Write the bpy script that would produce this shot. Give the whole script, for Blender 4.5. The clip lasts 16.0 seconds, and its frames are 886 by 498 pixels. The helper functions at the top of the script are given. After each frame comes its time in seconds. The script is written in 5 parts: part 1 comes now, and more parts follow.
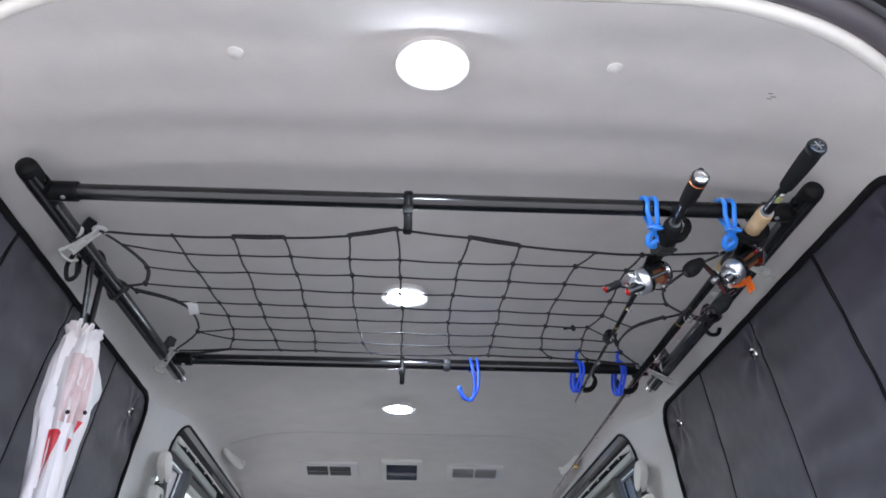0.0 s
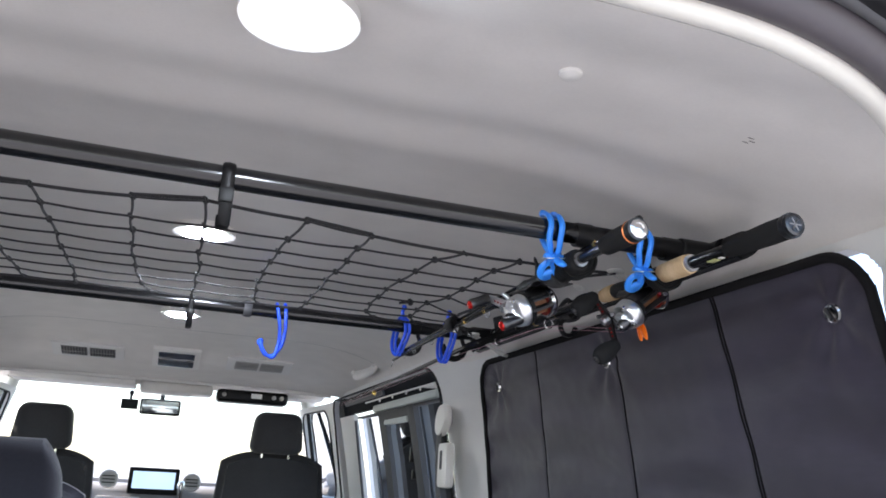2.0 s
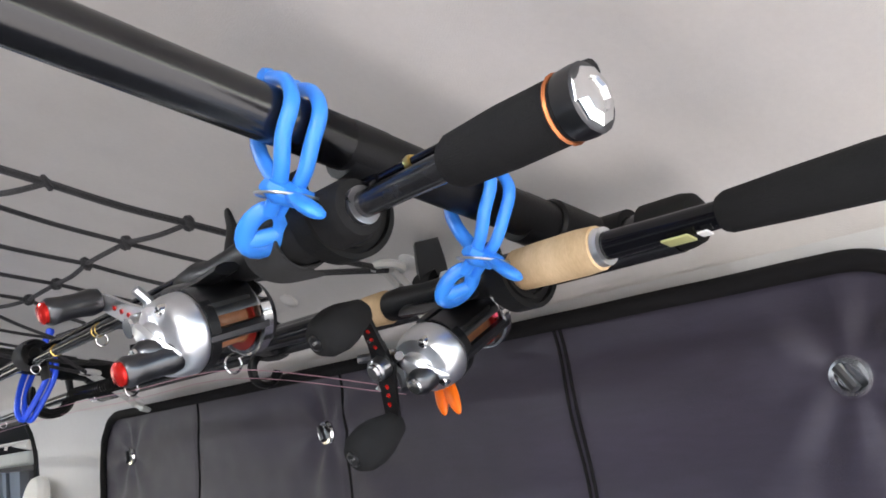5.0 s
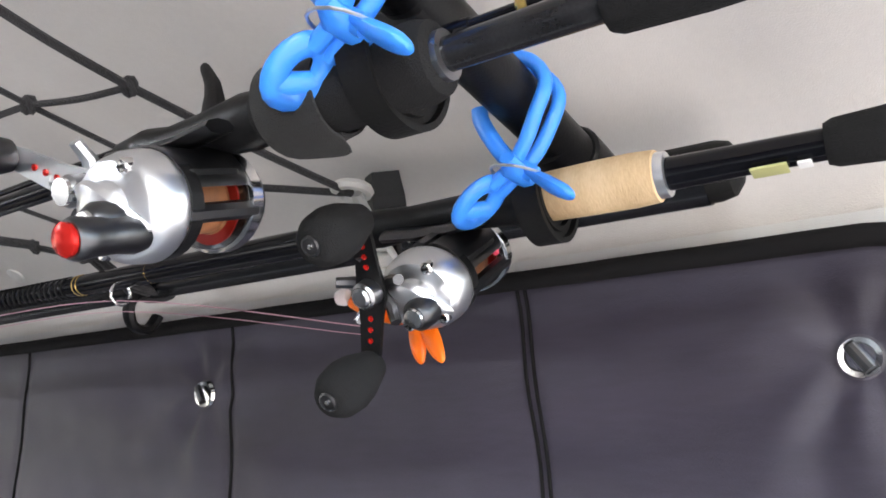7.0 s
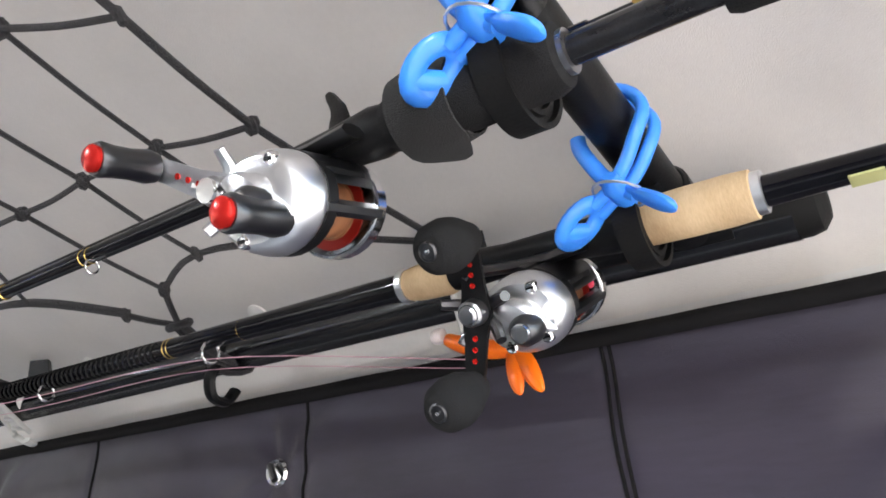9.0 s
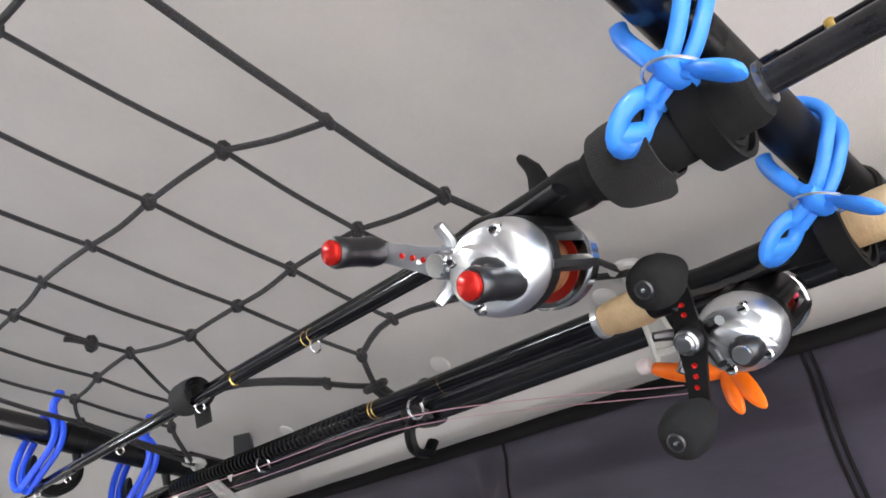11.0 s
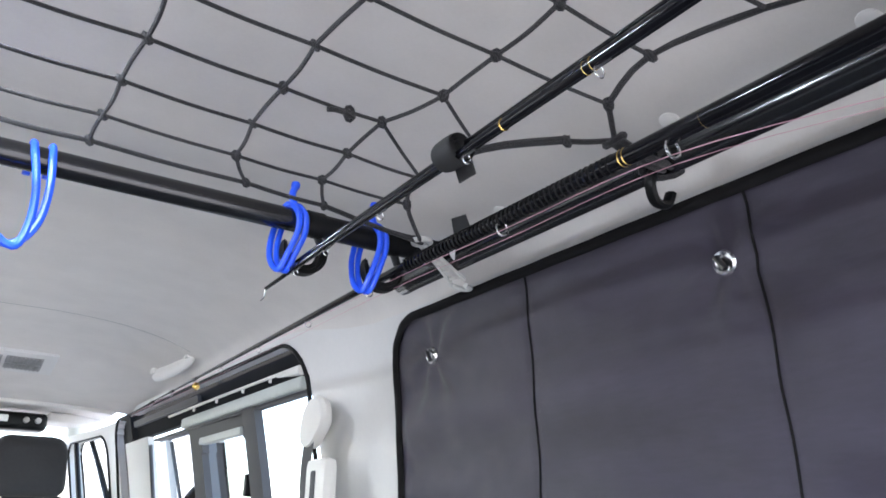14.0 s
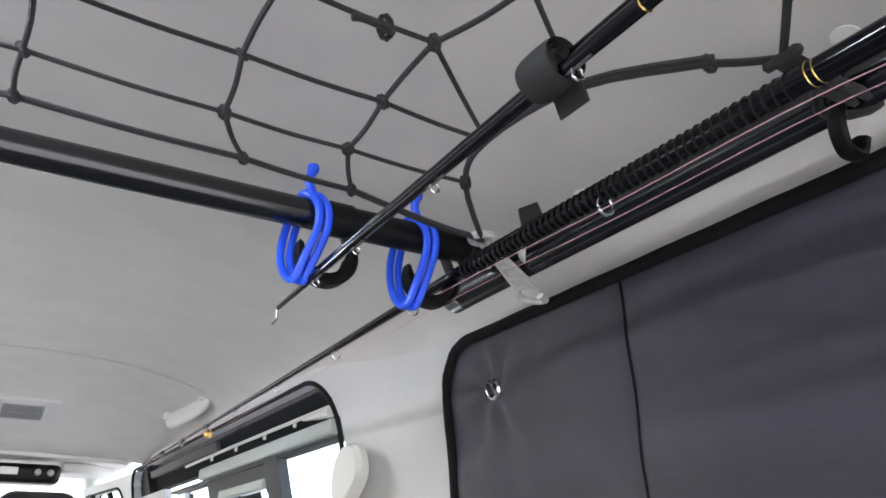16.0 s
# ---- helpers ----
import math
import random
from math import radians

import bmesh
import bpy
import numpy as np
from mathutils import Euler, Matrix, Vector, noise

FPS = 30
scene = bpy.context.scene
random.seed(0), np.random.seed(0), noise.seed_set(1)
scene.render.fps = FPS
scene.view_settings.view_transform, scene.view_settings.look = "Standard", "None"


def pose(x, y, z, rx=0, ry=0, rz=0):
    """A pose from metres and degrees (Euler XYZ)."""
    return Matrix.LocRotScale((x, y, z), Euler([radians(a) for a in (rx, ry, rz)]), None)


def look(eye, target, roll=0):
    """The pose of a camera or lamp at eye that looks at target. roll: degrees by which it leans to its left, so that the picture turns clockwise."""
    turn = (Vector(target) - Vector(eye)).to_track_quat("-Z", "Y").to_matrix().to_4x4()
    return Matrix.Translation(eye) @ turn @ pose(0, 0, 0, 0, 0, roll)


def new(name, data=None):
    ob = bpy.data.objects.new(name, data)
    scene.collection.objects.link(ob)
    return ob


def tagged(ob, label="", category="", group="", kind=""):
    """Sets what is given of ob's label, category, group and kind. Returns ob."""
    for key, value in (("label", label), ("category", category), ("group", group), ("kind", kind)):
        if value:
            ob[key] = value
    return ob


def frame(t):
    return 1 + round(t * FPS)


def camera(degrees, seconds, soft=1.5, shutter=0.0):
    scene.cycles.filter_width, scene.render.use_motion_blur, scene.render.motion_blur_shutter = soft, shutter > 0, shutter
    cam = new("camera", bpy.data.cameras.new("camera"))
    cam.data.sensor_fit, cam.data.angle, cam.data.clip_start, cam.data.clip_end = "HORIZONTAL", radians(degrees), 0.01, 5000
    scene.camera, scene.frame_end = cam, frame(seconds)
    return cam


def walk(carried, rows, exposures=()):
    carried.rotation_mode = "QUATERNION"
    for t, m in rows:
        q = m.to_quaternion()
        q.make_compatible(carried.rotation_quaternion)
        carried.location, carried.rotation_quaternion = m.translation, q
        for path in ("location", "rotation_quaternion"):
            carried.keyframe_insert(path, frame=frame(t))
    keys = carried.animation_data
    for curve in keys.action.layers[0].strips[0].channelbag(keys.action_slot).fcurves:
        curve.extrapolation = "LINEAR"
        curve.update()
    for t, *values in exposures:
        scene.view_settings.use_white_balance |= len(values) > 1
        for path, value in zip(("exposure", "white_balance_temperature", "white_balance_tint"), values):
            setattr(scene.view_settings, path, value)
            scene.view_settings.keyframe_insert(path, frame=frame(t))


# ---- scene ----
cam = camera(58.39, 16.0, soft=1.7)
PATH = [
    (0, (-0.0092, -1.1763, 0.5017), (0.0529, 0.5802, 1.4561), 0.62),
    (0.5, (-0.0204, -1.1795, 0.5627), (0.1115, 0.5988, 1.4683), 1.15),
    (1, (-0.0213, -1.1273, 0.6600), (0.1999, 0.6827, 1.4815), 3.63),
    (1.5, (-0.0589, -1.0430, 0.8168), (0.3519, 0.8066, 1.4572), 3.13),
    (2, (-0.0580, -0.9205, 0.9031), (0.5405, 0.9044, 1.4614), 3.10),
    (2.5, (-0.0351, -0.7761, 0.9660), (0.7616, 0.9824, 1.4885), 3.31),
    (3, (-0.0080, -0.6325, 0.9967), (0.9709, 1.0234, 1.5441), 3.14),
    (3.5, (0.0203, -0.5142, 1.0164), (1.1660, 1.0198, 1.5945), 1.38),
    (4, (0.0954, -0.4280, 1.0240), (1.3264, 1.0280, 1.6280), -0.16),
    (4.2, (0.1426, -0.3980, 1.0309), (1.3770, 1.0493, 1.6486), -0.11),
    (6.3, (0.2370, -0.2157, 1.0489), (1.7337, 0.9367, 1.7060), 2.90),
    (6.5, (0.2263, -0.1964, 1.0438), (1.7699, 0.8982, 1.6913), 2.85),
    (7, (0.2188, -0.1681, 1.0208), (1.7800, 0.8747, 1.7101), 3.44),
    (7.5, (0.2173, -0.1485, 0.9871), (1.7397, 0.8798, 1.7775), 4.11),
    (8, (0.2173, -0.1348, 0.9579), (1.6913, 0.8855, 1.8447), 4.47),
    (8.2, (0.2159, -0.1342, 0.9510), (1.6737, 0.8895, 1.8603), 4.72),
    (10.3, (0.1855, -0.1312, 0.9577), (1.4007, 0.9967, 2.0763), 2.09),
    (10.5, (0.1763, -0.1280, 0.9580), (1.3732, 1.0278, 2.0678), 1.49),
    (11, (0.1581, -0.1146, 0.9486), (1.3115, 1.1303, 2.0068), 1.09),
    (11.5, (0.1370, -0.0974, 0.9287), (1.2486, 1.2442, 1.9107), 1.49),
    (12, (0.1153, -0.0815, 0.9128), (1.1785, 1.3609, 1.8011), 2.18),
    (12.5, (0.0946, -0.0699, 0.8937), (1.1199, 1.4418, 1.7082), 2.35),
    (13, (0.0838, -0.0571, 0.8798), (1.0868, 1.4962, 1.6422), 2.40),
    (13.5, (0.0851, -0.0428, 0.8781), (1.0861, 1.5322, 1.5972), 1.94),
    (14, (0.0855, -0.0286, 0.8762), (1.1217, 1.5394, 1.5602), 0.88),
    (14.5, (0.0939, 0.0031, 0.8814), (1.1617, 1.5593, 1.5433), -0.28),
    (15, (0.1250, 0.0709, 0.8986), (1.1723, 1.6320, 1.5813), -0.66),
    (15.5, (0.1617, 0.1373, 0.9203), (1.1585, 1.7173, 1.6346), -0.49),
    (16, (0.1885, 0.1973, 0.9329), (1.1504, 1.7786, 1.6906), -0.45),
]
walk(cam, [(t, look(eye, target, roll)) for t, eye, target, roll in PATH], exposures=[(0, 2.2, 6400, 15), (2.5, 2.08, 6700, 15), (4.0, 2.56, 6950, 15), (6.5, 3.16, 7050, 14), (8.0, 3.22, 7150, 14), (11.0, 3.18, 7150, 14), (13.5, 3.27, 6450, 14), (16.0, 3.07, 6850, 13)])

world = bpy.data.worlds.new("world")
scene.world = world
world.use_nodes = True
wn = world.node_tree
sky = wn.nodes.new("ShaderNodeTexSky")
sky.sky_type, sky.sun_disc, sky.sun_elevation, sky.sun_rotation = "NISHITA", False, radians(48), radians(282)
wn.links.new(sky.outputs[0], wn.nodes["Background"].inputs[0])
wn.nodes["Background"].inputs[1].default_value = 0.15
sun = new("sun", bpy.data.lights.new("sun", "SUN"))
sun.data.energy, sun.data.angle, sun.data.color = 2.5, radians(0.6), (1, .95, .88)
sun.matrix_world = look((-7, 1.5, 8), (0, 0, 0))


# ---- materials ----
def mat(name, col, rough=.5, metal=0.0, var=.12, scale=30, bump=0.0, bscale=200, coat=0.0, emit=0.0, col2=None, stretch=(1, 1, 1), sss=0.0, rvar=.08, sheen=0.0, spec=None):
    m = bpy.data.materials.new(name)
    m.use_nodes = True
    n, l = m.node_tree.nodes, m.node_tree.links
    p = n["Principled BSDF"]
    p.inputs["Metallic"].default_value = metal
    p.inputs["Coat Weight"].default_value = coat
    if rough > .55:
        p.inputs["Specular IOR Level"].default_value = .3
    if max(col) < .03 and not metal:
        p.inputs["Specular IOR Level"].default_value = .2 if rough > .3 else .28
    if spec is not None:
        p.inputs["Specular IOR Level"].default_value = spec
    p.inputs["Coat Roughness"].default_value = .12
    p.inputs["Sheen Weight"].default_value = sheen
    if sss:
        p.inputs["Subsurface Weight"].default_value = sss
        p.inputs["Subsurface Radius"].default_value = (.01, .01, .01)
        p.inputs["Subsurface Scale"].default_value = .4
    tc = n.new("ShaderNodeTexCoord")
    mp = n.new("ShaderNodeMapping")
    mp.inputs["Scale"].default_value = stretch
    l.new(tc.outputs["Object"], mp.inputs["Vector"])
    coarse, fine = n.new("ShaderNodeTexNoise"), n.new("ShaderNodeTexNoise")
    coarse.inputs["Scale"].default_value, fine.inputs["Scale"].default_value = scale * .2, scale * 4
    coarse.inputs["Detail"].default_value = 4
    l.new(mp.outputs[0], coarse.inputs["Vector"]), l.new(mp.outputs[0], fine.inputs["Vector"])
    both = n.new("ShaderNodeMath")
    both.operation = "MULTIPLY_ADD"
    both.inputs[1].default_value = .35
    l.new(fine.outputs["Fac"], both.inputs[0]), l.new(coarse.outputs["Fac"], both.inputs[2])
    ramp = n.new("ShaderNodeValToRGB")
    ramp.color_ramp.elements[0].position, ramp.color_ramp.elements[1].position = .42, .93
    hi = col2 or [min(1, c * (1 + var)) for c in col]
    ramp.color_ramp.elements[0].color = (*[c * (1 - var) for c in col], 1)
    ramp.color_ramp.elements[1].color = (*hi, 1)
    l.new(both.outputs[0], ramp.inputs[0]), l.new(ramp.outputs[0], p.inputs["Base Color"])
    rr = n.new("ShaderNodeMapRange")
    rr.inputs["To Min"].default_value, rr.inputs["To Max"].default_value = max(.02, rough - rvar), min(1, rough + rvar)
    l.new(both.outputs[0], rr.inputs["Value"]), l.new(rr.outputs[0], p.inputs["Roughness"])
    if bump:
        bt = n.new("ShaderNodeTexNoise")
        bt.inputs["Scale"].default_value, bt.inputs["Detail"].default_value = bscale, 3
        l.new(mp.outputs[0], bt.inputs["Vector"])
        b = n.new("ShaderNodeBump")
        b.inputs["Strength"].default_value, b.inputs["Distance"].default_value = bump, .002
        l.new(bt.outputs["Fac"], b.inputs["Height"]), l.new(b.outputs[0], p.inputs["Normal"])
    if emit:
        p.inputs["Emission Color"].default_value, p.inputs["Emission Strength"].default_value = (*col, 1), emit
    return m


HEADLINER = mat("headliner_felt", (.668, .637, .605), .95, var=.05, scale=60, bump=.25, bscale=900)
TRIM = mat("grey_trim_plastic", (.64, .63, .615), .6, var=.04, scale=25, bump=.15, bscale=1200)
TRIM_LIGHT = mat("pale_plastic", (.70, .68, .645), .45, var=.04)
SHADE = mat("shade_fabric", (.029, .0238, .040), .46, var=.35, sheen=.16, spec=.5, rvar=.03, scale=26, bump=.35, bscale=1500, stretch=(1, .35, 2.2))
BINDING = mat("black_binding", (.007, .0065, .007), .85, bump=.3, bscale=1800)
PIPE = mat("black_pipe", (.005, .005, .006), .2, var=.05, scale=20, rvar=.01, spec=.75)
MATTE = mat("matte_black", (.006, .006, .006), .95, var=.1)
DARK_RED = mat("dark_red_metal", (.25, .012, .008), .3, metal=.5)
BLACK = mat("black_plastic", (.005, .005, .0055), .38, bump=.1, bscale=700)
RUBBER = mat("black_rubber", (.006, .006, .006), .6, bump=.15, bscale=600)
ROPE = mat("black_cord", (.019, .018, .020), .75, var=.3, bump=.9, bscale=2400, sheen=.15)
SILVER = mat("silver_metal", (.78, .79, .81), .29, metal=1, var=.06, scale=60)
CHROME = mat("chrome", (.8, .8, .8), .1, metal=1, var=.03)
STEEL = mat("satin_steel", (.33, .33, .34), .25, metal=1)
GUNMETAL = mat("dark_metal", (.1, .1, .105), .28, metal=1)
RED = mat("red_anodised", (.6, .02, .015), .22, metal=.6)
PINK = mat("pink_plastic", (.72, .07, .13), .35)
SPOOL = mat("braided_line", (.24, .10, .045), .4, var=.3, scale=90, stretch=(8, 1, 1))
BLUE = mat("blue_plastic", (.03, .26, .86), .3, var=.05, sss=.25)
BLUE_TIE = mat("blue_silicone", (.015, .10, .82), .38, var=.05, sss=.2)
CORK = mat("cork", (.56, .37, .2), .8, var=.2, scale=70, bump=.3, bscale=300, col2=(.68, .5, .3), stretch=(1, 3.5, 1))
FELT = mat("black_felt", (.010, .0098, .010), .95, var=.5, scale=120, bump=1.0, bscale=1600, sheen=.12)
STRAP = mat("strap_rubber", (.028, .028, .029), .7, bump=.2, bscale=900)
EVA = mat("grey_foam", (.012, .012, .0125), .9, bump=.5, bscale=1400)
BLANK = mat("rod_blank", (.004, .004, .0055), .13, coat=0, var=.2, rvar=.02)
CARBON = mat("carbon_weave", (.006, .006, .007), .2, coat=.2, var=.4, scale=220, col2=(.02, .02, .022))
ORANGE = mat("orange_soft_plastic", (1, .17, .006), .35, sss=.2)
WHITE_CLIP = mat("translucent_plastic", (.6, .6, .57), .4, sss=.2)
LAMP = mat("lamp_diffuser", (.78, .89, 1), .4, emit=52)
SEAT = mat("seat_cloth", (.028, .028, .03), .85, var=.25, bump=.4, bscale=900, sheen=.1)
# seat cloth with the bluish light on the second row put into its colour
SEAT_BLUE_LIT = mat("seat_cloth_blue_lit", (.035, .036, .05), .8, var=.2, bump=.4, bscale=900, sheen=.2)
CARPET = mat("grey_carpet", (.09, .088, .086), .95, var=.3, bump=.9, bscale=500)
DASH = mat("dash_plastic", (.3, .3, .31), .6, bump=.2, bscale=700)
GREEN_GREY = mat("glass_run_trim", (.44, .47, .45), .5)
SCREEN = mat("dark_screen", (.03, .04, .06), .12)
VENT_DARK = mat("vent_dark", (.06, .06, .065), .6)
VENT_GREY = mat("vent_grey", (.33, .325, .315), .55)
VENT_MID = mat("vent_mid", (.19, .19, .19), .6)
UMB_WHITE = mat("umbrella_film", (.78, .64, .63), .35, var=.06, scale=30, bump=.35, bscale=60, sss=.1, col2=(.82, .82, .81), stretch=(1.5, 1.5, .25))
UMB_PINK = mat("umbrella_pink", (.72, .36, .35), .4, var=.3, scale=12, col2=(.8, .7, .68))
UMB_RED = mat("umbrella_red", (.62, .04, .05), .4, var=.2)
LINE_PINK = mat("fishing_line", (.6, .32, .38), .4)
BRASS = mat("brass", (.7, .48, .15), .25, metal=1)
LABEL = mat("gold_label", (.45, .45, .2), .5)
PAPER = mat("paper_tag", (.8, .8, .78), .8)
GROUND = mat("concrete", (.385, .37, .345), .9, var=.2, scale=2, bump=.4, bscale=60)
STAIN = mat("scuff", (.2, .19, .18), .9)


def glass_mat():
    m = bpy.data.materials.new("window_glass")
    m.use_nodes = True
    n, l = m.node_tree.nodes, m.node_tree.links
    n.remove(n["Principled BSDF"])
    mix, tr, gl, fr = n.new("ShaderNodeMixShader"), n.new("ShaderNodeBsdfTransparent"), n.new("ShaderNodeBsdfGlossy"), n.new("ShaderNodeFresnel")
    gl.inputs["Roughness"].default_value = .02
    fr.inputs[0].default_value = 1.06
    tr.inputs[0].default_value = (.9, .94, .92, 1)
    l.new(fr.outputs[0], mix.inputs[0]), l.new(tr.outputs[0], mix.inputs[1]), l.new(gl.outputs[0], mix.inputs[2])
    l.new(mix.outputs[0], n["Material Output"].inputs[0])
    return m


GLASS = glass_mat()

# ---- building helpers ----
BASE = {}


def thing(name, at, label, category, group="", kind=""):
    ob = new(name)
    ob.location = at
    ob.empty_display_size = .02
    BASE[ob] = Vector(at)
    return tagged(ob, label, category, group, kind)


def part(name, bm, material, parent=None, label="", smooth=True, kind=""):
    """One mesh object out of a bmesh in world places, under a thing or a part."""
    base = BASE.get(parent, Vector((0, 0, 0)))
    bmesh.ops.translate(bm, verts=bm.verts, vec=-base)
    for f in bm.faces:
        f.smooth = smooth
    me = bpy.data.meshes.new(name)
    bm.to_mesh(me)
    bm.free()
    me.materials.append(material)
    ob = new(name, me)
    if parent:
        ob.parent = parent
    BASE[ob] = base
    if smooth:
        me.set_sharp_from_angle(angle=radians(38))
    return tagged(ob, label, kind=kind)


def alone(name, bm, material, label, category, group="", kind="", smooth=True):
    """A thing of one mesh, with its origin at its base."""
    lo = Vector([min(v.co[i] for v in bm.verts) for i in range(3)])
    hi = Vector([max(v.co[i] for v in bm.verts) for i in range(3)])
    at = Vector(((lo.x + hi.x) / 2, (lo.y + hi.y) / 2, lo.z))
    bmesh.ops.translate(bm, verts=bm.verts, vec=-at)
    ob = part(name, bm, material, None, "", smooth)
    ob.location = at
    BASE[ob] = at
    return tagged(ob, label, category, group, kind)


def smoothed(pts, n=6, closed=False):
    """A Catmull-Rom curve through the points."""
    pts = [Vector(p) for p in pts]
    out, c = [], len(pts)
    for i in range(c if closed else c - 1):
        p = [pts[k % c] if closed else pts[min(max(k, 0), c - 1)] for k in (i - 1, i, i + 1, i + 2)]
        for k in range(n):
            t = k / n
            out.append(.5 * (2 * p[1] + (p[2] - p[0]) * t + (2 * p[0] - 5 * p[1] + 4 * p[2] - p[3]) * t * t + (3 * p[1] - p[0] - 3 * p[2] + p[3]) * t ** 3))
    if not closed:
        out.append(pts[-1])
    return out


def tube(pts, r, n=8, closed=False, flat=1.0, bm=None, up=None):
    """A swept tube; r a number or one for each point; flat squeezes it along its second axis."""
    bm = bm or bmesh.new()
    pts = [Vector(p) for p in pts]
    c = len(pts)
    rs = r if isinstance(r, (list, tuple)) else [r] * c
    rings, side = [], None
    for i, p in enumerate(pts):
        a, b = (pts[(i - 1) % c], pts[(i + 1) % c]) if closed else (pts[max(i - 1, 0)], pts[min(i + 1, c - 1)])
        d = (b - a).normalized()
        if side is None:
            ref = Vector(up) if up else (Vector((0, 0, 1)) if abs(d.z) < .9 else Vector((1, 0, 0)))
            side = d.cross(ref).normalized()
        else:
            side = (side - d * side.dot(d)).normalized()
        o = d.cross(side)
        rings.append([bm.verts.new(p + rs[i] * (math.cos(2 * math.pi * k / n) * side + flat * math.sin(2 * math.pi * k / n) * o)) for k in range(n)])
    for i in range(c if closed else c - 1):
        a, b = rings[i], rings[(i + 1) % c]
        for k in range(n):
            bm.faces.new((a[k], a[(k + 1) % n], b[(k + 1) % n], b[k]))
    if not closed:
        bm.faces.new(list(reversed(rings[0]))), bm.faces.new(rings[-1])
    return bm


def lathe(profile, origin, axis, n=20, bm=None, squash=1.0, up=(0, 0, 1)):
    """Turns (radius, along) pairs about an axis; squash narrows it along `up`."""
    bm = bm or bmesh.new()
    axis, origin = Vector(axis).normalized(), Vector(origin)
    u = Vector(up)
    u = (u - axis * u.dot(axis)).normalized() if abs(axis.dot(u)) < .95 else Vector((1, 0, 0))
    w = axis.cross(u)
    rings = []
    for r, s in profile:
        if r < 1e-6:
            rings.append([bm.verts.new(origin + axis * s)])
        else:
            rings.append([bm.verts.new(origin + axis * s + r * (squash * math.cos(2 * math.pi * k / n) * u + math.sin(2 * math.pi * k / n) * w)) for k in range(n)])
    for a, b in zip(rings, rings[1:]):
        for k in range(n):
            q = [a[k % len(a)], a[(k + 1) % len(a)], b[(k + 1) % len(b)], b[k % len(b)]]
            q = [v for i, v in enumerate(q) if v not in q[:i]]
            if len(q) > 2:
                bm.faces.new(q)
    for ring, rev in ((rings[0], False), (rings[-1], True)):
        if len(ring) > 2:
            bm.faces.new(ring[::-1] if rev else ring)
    bmesh.ops.recalc_face_normals(bm, faces=bm.faces)
    return bm


def block(x0, x1, y0, y1, z0, z1, bevel=.003, seg=2, turn=None, bm=None):
    own = bmesh.new()
    m = Matrix.Translation(((x0 + x1) / 2, (y0 + y1) / 2, (z0 + z1) / 2))
    bmesh.ops.create_cube(own, size=1, matrix=Matrix.Diagonal((abs(x1 - x0), abs(y1 - y0), abs(z1 - z0), 1)))
    if bevel:
        bmesh.ops.bevel(own, geom=own.edges[:], offset=bevel, segments=seg, affect="EDGES", profile=.6)
    bmesh.ops.transform(own, matrix=m @ (turn or Matrix()), verts=own.verts)
    if bm is None:
        return own
    me = bpy.data.meshes.new("tmp")
    own.to_mesh(me)
    own.free()
    bm.from_mesh(me)
    bpy.data.meshes.remove(me)
    return bm


def sheet(us, vs, place, keep=None, thick=0.0, out=(0, 0, 1)):
    """A grid over us and vs, laid by place(u, v); keep(u, v) leaves cells out; thickened along `out`."""
    bm = bmesh.new()
    g = [[bm.verts.new(place(u, v)) for v in vs] for u in us]
    for i in range(len(us) - 1):
        for j in range(len(vs) - 1):
            if keep is None or keep((us[i] + us[i + 1]) / 2, (vs[j] + vs[j + 1]) / 2):
                bm.faces.new((g[i][j], g[i + 1][j], g[i + 1][j + 1], g[i][j + 1]))
    bmesh.ops.delete(bm, geom=[v for v in bm.verts if not v.link_faces], context="VERTS")
    if thick:
        r = bmesh.ops.extrude_face_region(bm, geom=bm.faces[:])
        bmesh.ops.translate(bm, verts=[e for e in r["geom"] if isinstance(e, bmesh.types.BMVert)], vec=Vector(out) * thick)
    bmesh.ops.recalc_face_normals(bm, faces=bm.faces)
    return bm


def span(a, b, n):
    return [a + (b - a) * i / n for i in range(n + 1)]


def lerp_table(t, table):
    for (a, x), (b, y) in zip(table, table[1:]):
        if t <= b:
            k = min(max((t - a) / (b - a), 0), 1)
            k = k * k * (3 - 2 * k)
            return x + (y - x) * k
    return table[-1][1]


# ---- the van: setting ----
BAR_Z, FRONT_Y, FRONT_Z, RAIL_X, NET_Z = 1.2335, .823, 1.238, .655, 1.236
ROOF = [(-.45, 1.272), (-.3, 1.298), (-.16, 1.309), (-.05, 1.327), (.4, 1.341), (1.2, 1.35), (1.95, 1.353), (2.10, 1.350), (2.185, 1.348), (2.245, 1.340), (2.425, 1.284), (2.495, 1.271), (2.60, 1.263), (2.74, 1.258)]


def roof_edge(y):
    return lerp_table(y, [(-.5, 1.226), (1.15, 1.226), (1.45, 1.256), (2.6, 1.256), (2.76, 1.235)])


def skew(y):
    """How much further out the west side stands: the van's axis turns a little from the rack's."""
    return .044 * max(0, y + .1)


def wall_x(s, y, z, o=0.0):
    """A place on the east (s = 1) or west (s = -1) side wall, o metres outwards."""
    return s * (side_x(y, z) + o) - (skew(y) if s < 0 else 0)


def roof_half(y):
    return side_x(y, roof_edge(y)) + .014 + skew(y) / 2


def roof_back(x):
    return -.437 + .095 * (max(0, abs(x) - .3) / .31) ** 2


